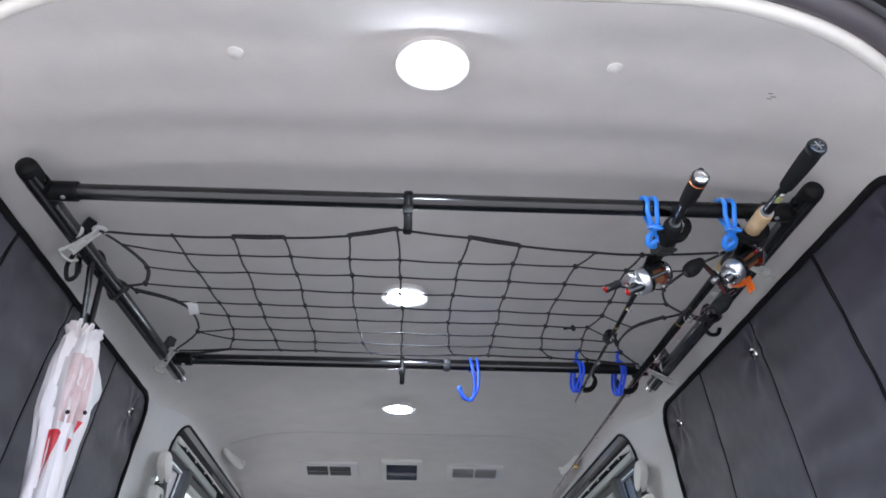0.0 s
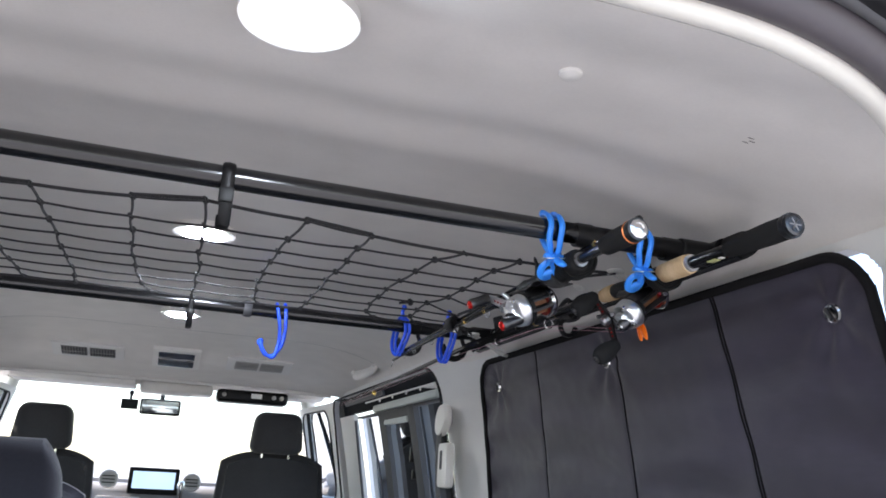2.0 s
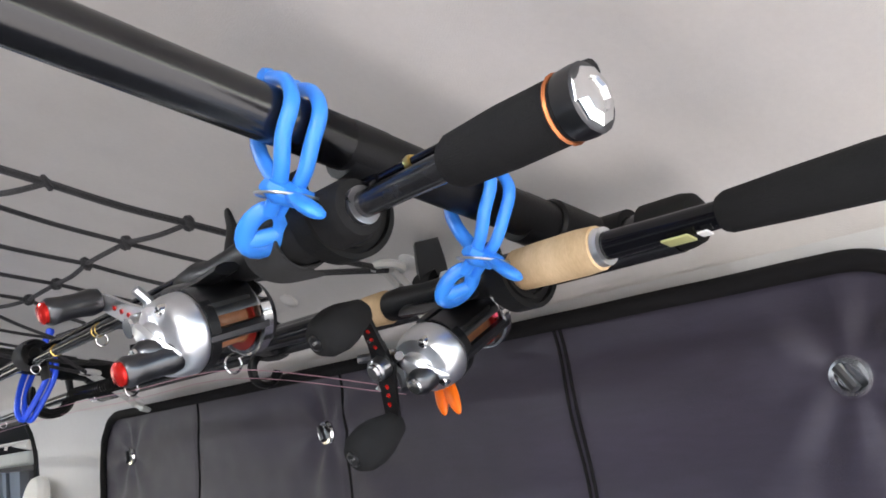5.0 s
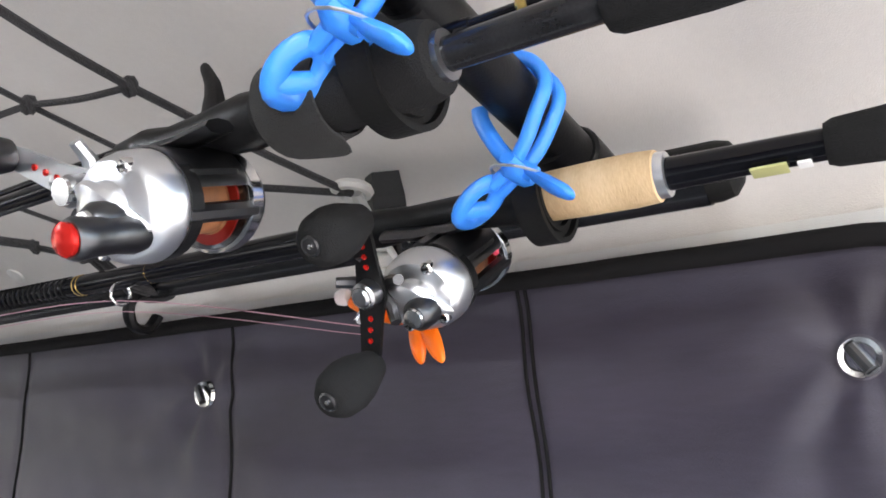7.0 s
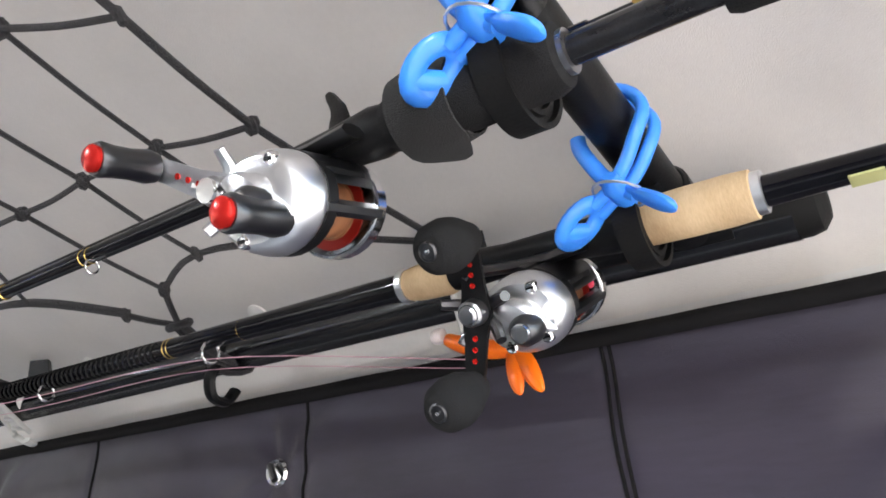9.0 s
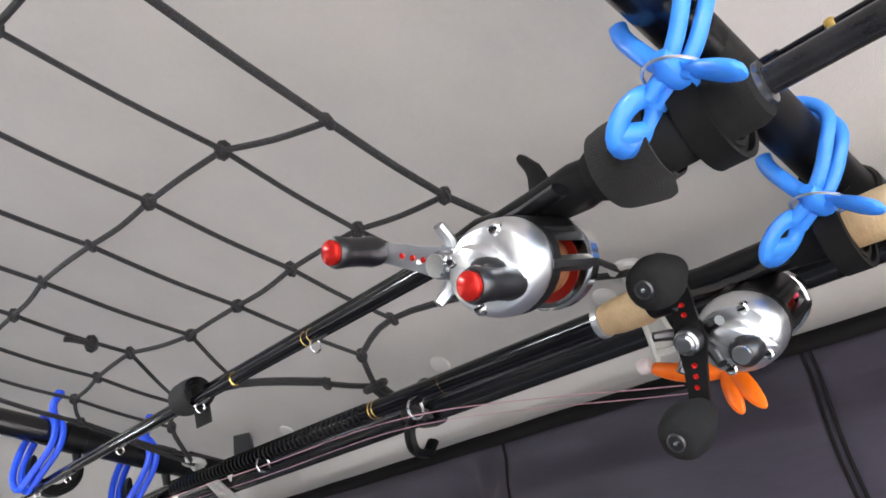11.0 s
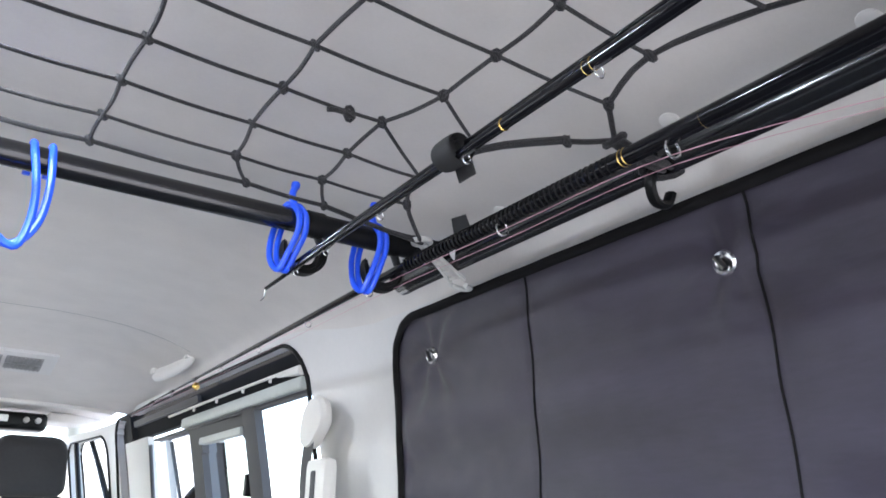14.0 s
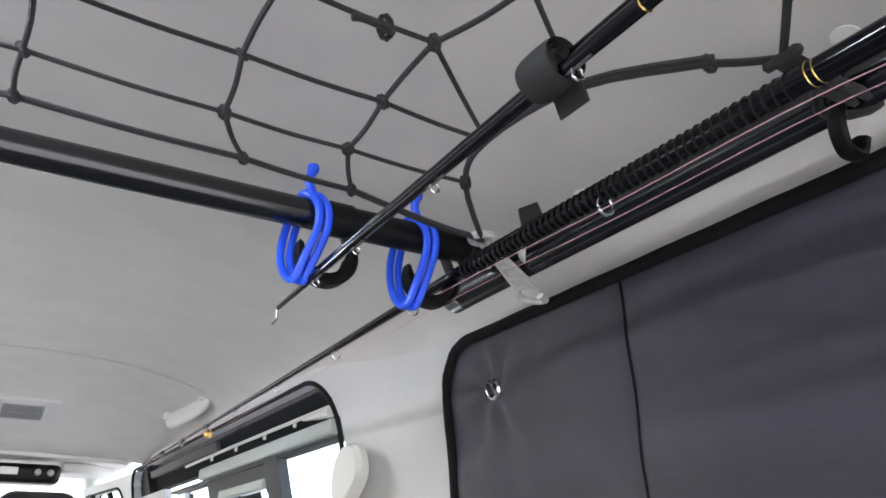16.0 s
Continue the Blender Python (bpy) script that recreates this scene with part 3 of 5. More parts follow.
for x0, x1 in ((-.80, -.23), (.53, .72)):
    v = thing("sun_visor", ((x0 + x1) / 2, 3.45, 1.27), "pale grey sun visor folded up", "sun visor", "sun visors")
    part("flap", block(x0, x1, 3.36, 3.56, 1.272, 1.306, .010, 3), TRIM, v)
    part("pivot", tube([(x0, 3.56, 1.288), (x1, 3.56, 1.288)], .006, 8), TRIM_LIGHT, v)

# ---- window shades ----
SHADE_TOP, SHADE_BACK, SHADE_FRONT = 1.205, -.196, 1.072
SEAMS = ((.097, -.05), (.402, .075), (.738, .19))  # place at the top, lean towards the front on the way down
BUTTONS = ((-.122, 1.138), (.444, 1.141), (.988, 1.141), (-.13, .70), (.46, .70), (1.05, .70))


def shade_front(z):
    return SHADE_FRONT + .22 * (SHADE_TOP - z)


def shade_face(y, z, s=1):
    """The fabric's inner face: quilting seams, puckers at the buttons and slack folds."""
    puff, calm = 0, 1
    for sy, lean in SEAMS:
        yy = sy + lean * (SHADE_TOP - z)
        calm *= 1 - .85 * math.exp(-((y - yy) / .035) ** 2)
        puff -= .0045 * math.exp(-((y - yy) / .005) ** 2)
    for by, bz in BUTTONS:
        dy, dz = y - by, z - bz
        r = math.hypot(dy, dz)
        a = math.atan2(dz, dy)
        puff -= .006 * math.exp(-(r / .03) ** 2)
        puff += .0036 * math.exp(-(r / .09) ** 2) * math.sin(6 * a + by * 9 + 2 * noise.noise((y * 12, z * 12, 5))) * min(1, (r / .035) ** 1.5)
        puff += .005 * math.exp(-((dz + .55 * dy) / .014) ** 2) * math.exp(-((r - .09) / .05) ** 2) * (dy < 0)
    puff *= .4 + .6 * calm
    puff += calm * (.007 * noise.noise((y * 3.1, z * 9 + s, 3.3)) + .0032 * noise.noise((y * 6, z * 22, 1.7 + s)) + .0006 * noise.noise((y * 30, z * 40, 4.1)))
    puff += .0046 * calm * (.5 + noise.noise((y * 5, z * 3, 7))) * math.sin((z - .11 * y) * 62 + 3.5 * noise.noise((y * 2.4, z * 2.4, 9)))
    return side_x(y, z) - .011 - puff * min(1, max(0, -rounded(y, z, SHADE_BACK, shade_front(z), .5, SHADE_TOP, .062)) / .03)


def shade(s):
    t = thing("window_shade", (s * .76, .45, .55), "dark purple-grey quilted fabric window shade held by twist buttons", "window shade", "window shades")
    ys, zs = span(SHADE_BACK, shade_front(.56), 250), span(.56, SHADE_TOP, 130)
    keep = lambda y, z: rounded(y, z, SHADE_BACK, shade_front(z), .56, SHADE_TOP, .062) < 0
    out = lambda y: skew(y) if s < 0 else 0
    part("fabric", sheet(ys, zs, lambda y, z: (s * shade_face(y, z, s) - out(y), y, z), keep, thick=.008, out=(s, 0, 0)), SHADE, t)
    rim = []
    for y, z in oblong(SHADE_BACK, SHADE_FRONT, .56, SHADE_TOP, .062, 10):
        yy = y + (shade_front(z) - SHADE_FRONT if y > .6 else 0)
        rim.append((wall_x(s, yy, z, -.012), yy, z))
    fine = []
    for a, b in zip(rim, rim[1:] + rim[:1]):
        n = max(1, int((Vector(a) - Vector(b)).length / .03))
        fine += [Vector(a).lerp(Vector(b), k / n) for k in range(n)]
    part("edge_binding", tube([(wall_x(s, p.y, p.z, -.014 + .0006 * math.sin(i * 1.7)), p.y, p.z) for i, p in enumerate(fine)], .0072, 10, closed=True, flat=.8), BINDING, t)
    for sy, lean in SEAMS:
        double = (-.0032, .0032) if sy < .3 else (0,)
        for off in double:
            line = []
            for k in range(41):
                z = SHADE_TOP - .004 - (SHADE_TOP - .58) * k / 40
                y = sy + lean * (SHADE_TOP - z) + off + .0012 * math.sin(k * .9 + sy * 40)
                line.append((s * (shade_face(y, z, s) - .001) - out(y), y, z))
            part("piping", tube(line, .0016, 6), BINDING, t)
    for by, bz in BUTTONS:
        x = shade_face(by, bz, s)
        o = (s * (x - .0005) - out(by), by, bz)
        ax = Vector((-s, 0, -.25)).normalized()
        b = part("twist_button", lathe([(.008, -.004), (.0128, -.003), (.0138, .003), (.0121, .0058), (.0090, .0052), (.0080, .002), (0, .002)], o, ax, 24), CHROME, t)
        c = Vector(o) + ax * .009
        part("turn_bar", tube([c + Vector((0, -.005, -.0075)), c + Vector((0, .005, .0075))], .0036, 8), GUNMETAL, b)


shade(1)
shade(-1)


# ---- pipe rack ----
R = .0142


def pipe_run(a, b, r, m, name, parent):
    return part(name, tube([a, Vector(a).lerp(Vector(b), .33), Vector(a).lerp(Vector(b), .66), b], r, 20), m, parent)


rack = thing("pipe_rack", (0, .4, BAR_Z), "black steel pipe rack spanning the van under the ceiling", "pipe rack")
pipe_run((-RAIL_X, 0, BAR_Z), (.43, 0, BAR_Z), R, PIPE, "rear_bar", rack)
pipe_run((.40, 0, BAR_Z), (RAIL_X, 0, BAR_Z), R * 1.0, BLACK, "rear_bar_sleeve", rack)
pipe_run((-RAIL_X, FRONT_Y, FRONT_Z), (.48, FRONT_Y, FRONT_Z), R, PIPE, "front_bar", rack)
pipe_run((.46, FRONT_Y, FRONT_Z), (RAIL_X, FRONT_Y, FRONT_Z), R * 1.06, BLACK, "front_bar_sleeve", rack)
for s in (1, -1):
    rail = pipe_run((s * RAIL_X, -.062, BAR_Z - .003), (s * RAIL_X, .938, FRONT_Z - .009), R * 1.18, PIPE, "side_rail", rack)
    part("end_cap", lathe([(0, -.020), (.010, -.019), (.0165, -.014), (.0185, -.006), (.0185, .022), (.015, .024), (0, .024)], (s * RAIL_X, -.062, BAR_Z), (0, 1, 0), 20), RUBBER, rail)
    part("end_cap", lathe([(R * .8, .0), (R * 1.24, .002), (R * 1.24, -.02), (0, -.02)], (s * RAIL_X, .938, FRONT_Z - .009), (0, 1, 0), 20), CHROME, rail)
    for y, z in ((0, BAR_Z), (FRONT_Y, FRONT_Z)):
        j = part("tee_joint", lathe([(R * 1.0, -.028), (R * 1.36, -.027), (R * 1.36, .027), (R * 1.0, .028)], (s * RAIL_X, y, z), (0, 1, 0), 20), BLACK, rack)
        part("tee_socket", lathe([(R * 1.05, .012), (R * 1.25, .012), (R * 1.25, .058), (R * 1.12, .060), (R * 1.0, .060)], (s * RAIL_X, y, z), (-s, 0, 0), 20), BLACK, j)
        part("grub_screw", lathe([(.004, 0), (.004, .003), (0, .003)], (s * (RAIL_X - .04), y - .010, z - R * 1.2), (0, 0, -1), 8), SILVER, j)
    for y in (.175, .778):
        zz = roof_z(s * .66, y)
        w = tube([(s * RAIL_X, y, BAR_Z + .006), (s * (RAIL_X - .006), y, BAR_Z + .026), (s * (RAIL_X - .012), y, BAR_Z + .044)], [.020, .019, .016], 4, flat=.8)
        k = part("roof_bracket", w, BLACK, rack, smooth=False)
        part("bracket_clamp", lathe([(R * 1.0, -.012), (R * 1.22, -.011), (R * 1.22, .011), (R * 1.0, .012)], (s * RAIL_X, y, BAR_Z + .003), (0, 1, 0), 20), BLACK, k)


def bar_hook(x, y, z, name="strap_hook", lower=.062, wid=.0075):
    """A flat black hook: over the bar, down its front face and up again under the net's cord."""
    t = thing(name, (x, y, z - lower), "flat black plastic hook strapped over the pipe, holding the net", "hook", "net hooks")
    g = R + .0025
    pts = [(x, y + g * math.cos(a), z + g * math.sin(a)) for a in [radians(k) for k in range(-20, 201, 20)]]
    pts += [(x, y - g, z - .02), (x + .001, y - g + .002, z - lower + .014), (x + .001, y - g + .010, z - lower + .002), (x, y + .004, z - lower), (x, y + .016, z - lower + .006), (x, y + .019, z - lower + .02)]
    part("strap", tube(pts, wid, 8, flat=.28, up=(0, 1, 0)), BLACK, t)
    part("buckle", block(x - .0085, x + .0085, y - g - .004, y - g + .002, z - .036, z - .018, .002), BLACK, t)


bar_hook(-.029, 0, BAR_Z)
bar_hook(-.043, FRONT_Y, FRONT_Z, lower=.055, wid=.006)
alone("pipe_clip", tube([(.075, FRONT_Y + (R + .002) * math.cos(a), FRONT_Z + (R + .002) * math.sin(a)) for a in [radians(k) for k in range(0, 360, 20)]], .009, 8, closed=True, flat=.25, up=(0, 1, 0)), VENT_DARK, "narrow dark clip around the front pipe", "clip")


# ---- stretched cargo net ----
COLS = (-.460, -.361, -.256, -.148, -.043, .065, .179, .289, .404)
REAR_FLARE = (-.017, .003, -.011, .005, -.010, .022, .007, .044, .024)
EAST_DRIFT = (0, 0, .004, .009, .008, -.011, -.010, -.007, .006)
FRONT_FLARE = (-.018, .010, -.009, .024, -.001, .024, -.003, .050, .027)
ROWS = (.158, .228, .303, .383, .460, .532, .607, .678, .738)


def knot_at(i, j):
    x, y = COLS[i], ROWS[j]
    x += REAR_FLARE[i] * math.exp(-j * .75) + FRONT_FLARE[i] * math.exp(-(8 - j) * .9)
    if i == 0:
        x += .016 * math.sin(math.pi * (j - 2) / 6) * (j > 2)
    if i == 8:
        x += EAST_DRIFT[j]
    y += .010 * (x + .12) + .045 * max(0, x - .18)
    if j == 0:
        y += -.003 - .058 * math.exp(-((x + .02) / .12) ** 2) + (.006 if x > .25 else 0)
    if j == 8:
        y += .02 * math.exp(-((x + .04) / .1) ** 2)
    rnd = random.Random(i * 31 + j)
    return Vector((x + rnd.uniform(-.003, .003), y + rnd.uniform(-.002, .002), NET_Z + rnd.uniform(-.0015, .0015)))


NET = thing("cargo_net", (0, .45, NET_Z - .01), "black elastic cargo net stretched flat between the pipes", "cargo net")
K = [[knot_at(i, j) for j in range(9)] for i in range(9)]


def cord(pts, r=.0020, name="cord"):
    fine = smoothed(pts, 4) if len(pts) > 2 else [Vector(pts[0]).lerp(Vector(pts[-1]), k / 4) for k in range(5)]
    return part(name, tube(fine, r, 7), ROPE, NET)


def knot(p, r=.0058, d=None):
    p = Vector(p)
    rnd = random.Random(int(p.x * 9999) + int(p.y * 7777))
    bm = bmesh.new()
    for k in range(2):
        a = rnd.uniform(0, 3) + k * 1.5
        ring = [p + Vector((r * .62 * math.cos(q) * math.cos(a) - r * .45 * math.sin(q) * math.sin(a), r * .62 * math.cos(q) * math.sin(a) + r * .45 * math.sin(q) * math.cos(a), r * .6 * math.sin(q + k))) for q in [2 * math.pi * i / 9 for i in range(9)]]
        tube(ring, .0020, 6, closed=True, bm=bm)
    bmesh.ops.create_icosphere(bm, subdivisions=1, radius=r * .62, matrix=Matrix.Translation(p))
    return part("knot", bm, ROPE, NET)


# right and left borders: scallops held to the rails at the middle and at the corner brackets
R_NODES = [Vector((.583, .150, NET_Z - .004)), Vector((.537, .240, NET_Z)), Vector((.515, .329, NET_Z)), Vector((.542, .402, NET_Z)), Vector((.556, .472, NET_Z - .002)), Vector((.503, .539, NET_Z)), Vector((.490, .628, NET_Z)), Vector((.509, .688, NET_Z - .004)), Vector((.581, .770, NET_Z - .011))]
L_NODES = [Vector((-.605, .135, NET_Z - .004)), Vector((-.584, .192, NET_Z)), Vector((-.562, .286, NET_Z)), Vector((-.588, .366, NET_Z)), Vector((-.615, .400, NET_Z - .002)), Vector((-.548, .452, NET_Z)), Vector((-.523, .512, NET_Z)), Vector((-.537, .628, NET_Z)), Vector((-.622, .744, NET_Z - .006))]
for nodes, s in ((R_NODES, 1), (L_NODES, -1)):
    cord(nodes[:4], .0026, "border_cord")
    cord([p + Vector((.002, .004, .002)) for p in nodes[1:4]], .0024, "border_cord")
    cord(nodes[4:], .0026, "border_cord")
    cord([p + Vector((0, -.005, .002)) for p in nodes[4:7]], .0024, "border_cord")
    anchor = Vector((.592, .444, 1.234)) if s > 0 else Vector((-RAIL_X + .024, (nodes[3].y + nodes[4].y) / 2 + .01, BAR_Z + .010))
    cord([nodes[3], nodes[3].lerp(anchor, .5) + Vector((0, 0, -.001)), anchor], .0028, "tie_cord")
    cord([nodes[4], nodes[4].lerp(anchor, .5) + Vector((0, 0, -.001)), anchor], .0028, "tie_cord")
    if s > 0:
        part("tie_ring", tube([anchor + .010 * Vector((.6 * math.cos(a), math.sin(a), .5 * math.cos(a))) for a in [2 * math.pi * i / 14 for i in range(14)]], .0042, 7, closed=True), ROPE, NET)
        cord([anchor + Vector((0, .004, 0)), Vector((.622, .440, 1.2185)), Vector((.650, .436, 1.2165))], .0042, "rail_strap")
        cord([anchor + Vector((0, -.004, 0)), Vector((.620, .430, 1.2185)), Vector((.650, .427, 1.2165))], .0042, "rail_strap")
    wrap = [Vector((s * RAIL_X, anchor.y, BAR_Z)) + Vector(((R + .006) * math.cos(a), .012 * math.sin(a * 2), (R + .006) * math.sin(a))) for a in [2 * math.pi * i / 16 for i in range(16)]]
    part("rail_loop", tube(wrap, .0045, 7, closed=True), ROPE, NET)
    for p in (nodes[2], nodes[3], nodes[4], nodes[7]):
        knot(p, .0065)
for j in range(9):
    r_end = (R_NODES[0], R_NODES[1], R_NODES[2], R_NODES[3], R_NODES[5], R_NODES[6], R_NODES[6], R_NODES[7], R_NODES[8])[j]
    l_end = (L_NODES[0], L_NODES[1], L_NODES[2], L_NODES[3], L_NODES[5], L_NODES[6], L_NODES[7], L_NODES[7], L_NODES[8])[j]
    run = [l_end] + [K[i][j] for i in range(9)] + [r_end]
    for a, b in zip(run, run[1:]):
        sag = Vector((0, 0, -.0015))
        cord([a, (a + b) / 2 + sag, b], .0025 if j in (0, 8) else .0018)
for i in range(9):
    for j in range(8):
        cord([K[i][j], (K[i][j] + K[i][j + 1]) / 2 + Vector((.0015 * (-1) ** j, 0, -.001)), K[i][j + 1]], .0020)
    for j in range(9):
        knot(K[i][j], .0054)
# doubled stretches along the rear edge and a loose knot with tails
for a, b in ((1, 2), (5, 6), (3, 4)):
    cord([K[a][0] + Vector((0, -.006, 0)), K[b][0] + Vector((0, -.006, 0))], .003, "doubled_cord")
tk = Vector((.361, .545, NET_Z - .002))
knot(tk, .008)
cord([tk, tk + Vector((-.016, -.006, -.004)), tk + Vector((-.024, -.006, -.006))], .0026, "knot_tail")
for s, node in ((1, R_NODES[8]), (-1, L_NODES[8])):
    cord([K[8 if s > 0 else 0][8], (K[8 if s > 0 else 0][8] + Vector((s * RAIL_X, FRONT_Y, FRONT_Z))) / 2 + Vector((0, .004, .004)), Vector((s * (RAIL_X - .03), FRONT_Y - .01, FRONT_Z + .012))], .003, "border_cord")
part("tag", sheet(span(-.520, -.498, 4), span(.450, .486, 6), lambda x, y: (x, y, NET_Z - .003 - .4 * (y - .452) + .15 * (x + .51))), PAPER, NET, "small white paper tag", smooth=False)


# ---- net corner brackets ----
def corner_bracket(s, y, tip):
    t = thing("net_bracket", (s * RAIL_X, y, BAR_Z - .045), "pale translucent plastic hook bracket clipped on the side rail", "bracket", "net brackets")
    tip = Vector(tip)
    root = Vector((s * (RAIL_X + .012), y + .030, BAR_Z - .030))
    way = (root - tip).normalized()
    over = way.cross(Vector((0, 0, 1))).normalized()
    p = lambda k, e: tip.lerp(root, k) + over * e * (.0045 + .0065 * k ** 1.5)
    for e in (-1, 1):
        part("arm", tube([p(k / 8, e) for k in range(9)], .0022, 8, flat=1.5), WHITE_CLIP, t)
    for k in (.25, .5, .72, .92):
        part("cross_bar", tube([p(k, -1), p(k, 1)], .0017, 8, flat=1.5), WHITE_CLIP, t)
    part("web", sheet(span(.1, 1, 8), span(-.9, .9, 3), lambda k, e: p(k, e) + Vector((0, 0, .002)), thick=.001), WHITE_CLIP, t)
    part("hook", tube(smoothed([p(1, -1), p(1.10, -1.1), p(1.16, 0) - Vector((0, 0, .004)), p(1.08, 1.3) - Vector((0, 0, .010)), p(.9, 1.7) - Vector((0, 0, .014))], 4), .0030, 8, flat=1.4), WHITE_CLIP, t)
    eye = [tip + Vector((.011 * math.cos(a), .011 * math.sin(a), .002)) for a in [2 * math.pi * i / 14 for i in range(14)]]
    part("eye", tube(eye, .0038, 7, closed=True), WHITE_CLIP, t)
    part("clasp", tube([Vector((s * RAIL_X, y, BAR_Z)) + (R + .003) * Vector((math.cos(a), 0, math.sin(a))) for a in [radians(q) for q in range(150, 400, 25)]], .0025, 8, flat=2.6, up=(0, 1, 0)), WHITE_CLIP, t)


corner_bracket(1, .785, R_NODES[8])
corner_bracket(1, .145, R_NODES[0])
corner_bracket(-1, .135, L_NODES[0])
corner_bracket(-1, .765, L_NODES[8])


# ---- blue spring clips on the rear bar ----
def spring_clip(x):
    t = thing("spring_clip", (x + .007, 0, 1.155), "bright blue plastic spring clip gripping the pipe", "clip", "blue spring clips")
    g = R + .004
    piv = Vector((x + .007, .001, BAR_Z - .036))
    for dx in (-.0080, .0080):
        pts = [(x + dx, .006, BAR_Z + g + .005), (x + dx, -g * .6, BAR_Z + g * .85), (x + dx, -g - .0015, BAR_Z + .001), (x + dx, -g * .8, BAR_Z - .016), (x + .004 + dx * .8, -.006, BAR_Z - .028), (piv.x + dx * .5, piv.y + .004, piv.z - .001), (x + .010 + dx * .55, .016, BAR_Z - .043)]
        part("jaw", tube(smoothed(pts, 4), .0042, 14, flat=.85), BLUE, t)
        part("jaw_tip", lathe([(0, -.006), (.0045, -.004), (.0055, 0), (.0045, .004), (0, .006)], (x + dx, .006, BAR_Z + g + .005), (1, 0, 0), 10), BLUE, t)
    back = [(x - .003, g + .002, BAR_Z - .002), (x - .002, g + .001, BAR_Z - .009), (x, g * .75, BAR_Z - .020), (x + .004, .006, BAR_Z - .031), (x + .006, -.008, BAR_Z - .042)]
    part("back_jaw", tube(smoothed(back, 4), .0046, 14, flat=.8), BLUE, t)
    part("body", tube([piv + Vector((-.014, 0, 0)), piv + Vector((-.006, .001, -.002)), piv + Vector((.006, -.001, -.002)), piv + Vector((.014, 0, 0))], [.004, .0068, .0068, .004], 10, flat=.8), BLUE, t)

    def lobe(c, ra, rb, lean):
        c, d = Vector(c), Vector((0, math.sin(lean), -math.cos(lean)))
        return [c + Vector((ra * math.cos(a), 0, 0)) + d * (rb * math.sin(a)) for a in [2 * math.pi * i / 20 for i in range(28)]]
    part("grip_loop", tube(lobe((x + .009, .025, BAR_Z - .049), .0092, .0125, .85), .0055, 14, closed=True, flat=.6, up=(0, math.cos(.85), math.sin(.85))), BLUE, t)
    part("grip_paddle", tube(smoothed([(x + .006, -.004, BAR_Z - .039), (x + .006, -.012, BAR_Z - .045), (x + .006, -.020, BAR_Z - .051), (x + .006, -.028, BAR_Z - .0565)], 4), [.0050, .0054, .0058, .0063, .0068, .0072, .0075, .0077, .0077, .0074, .0067, .0052, .0020], 14, flat=.5, up=(0, math.cos(.95), math.sin(.95))), BLUE, t)
    ring = [piv + Vector((.017 * math.cos(a), .014 * math.sin(a), -.003 + .004 * math.sin(a + .6))) for a in [2 * math.pi * i / 18 for i in range(18)]]
    part("spring_ring", tube(ring, .0008, 6, closed=True), SILVER, t, "thin steel spring ring")


spring_clip(.394)
spring_clip(.530)


# ---- rubber rod cradles ----
def cradle(x, y, bar_z, zc, rad=.031):
    t = thing("rod_cradle", (x, y, zc - rad), "black rubber crescent rod cradle hung under the pipe", "rod holder", "rod cradles")
    side = [(-.0125, .0030), (-.0095, .0030), (-.0092, .0062), (-.0066, .0062), (-.0062, .0042), (-.0034, .0042), (-.0030, .0072), (0, .0072)]
    section = [(q, -w) for q, w in side] + [(q, w) for q, w in reversed(side)]
    bm, rings, n = bmesh.new(), [], 44
    for i in range(n + 1):
        a = radians(-200 + 228 * i / n)
        e = min(1, .25 + 5 * min(i, n - i) / n) ** .7
        rings.append([bm.verts.new((x + (rad + q * e) * math.cos(a), y + w * (.5 + .5 * e), zc + (rad + q * e) * math.sin(a))) for q, w in section])
    for a, b in zip(rings, rings[1:]):
        for k in range(len(section)):
            bm.faces.new((a[k], a[(k + 1) % len(section)], b[(k + 1) % len(section)], b[k]))
    bm.faces.new(rings[0][::-1]), bm.faces.new(rings[-1])
    bmesh.ops.recalc_face_normals(bm, faces=bm.faces)
    part("crescent", bm, RUBBER, t, smooth=False)
    part("neck", tube([(x + rad * .80, y, zc + rad * .30), (x + rad * .6, y + .004, (zc + bar_z) / 2 + .01), (x + rad * .35, y, bar_z - R + .004)], [.0055, .0065, .009], 10, flat=.8), BLACK, t)
    part("collar", lathe([(R * 1.0, -.012), (R * 1.18, -.011), (R * 1.18, .011), (R * 1.0, .012)], (x + rad * .35, y, bar_z), (1, 0, 0), 20), BLACK, t)
    return t


cradle(.434, .004, BAR_Z, 1.201, .0305)
cradle(.573, .004, BAR_Z, 1.200, .0285)
cradle(.445, FRONT_Y, FRONT_Z, 1.200, .029)
cradle(.555, FRONT_Y, FRONT_Z, 1.198, .029)


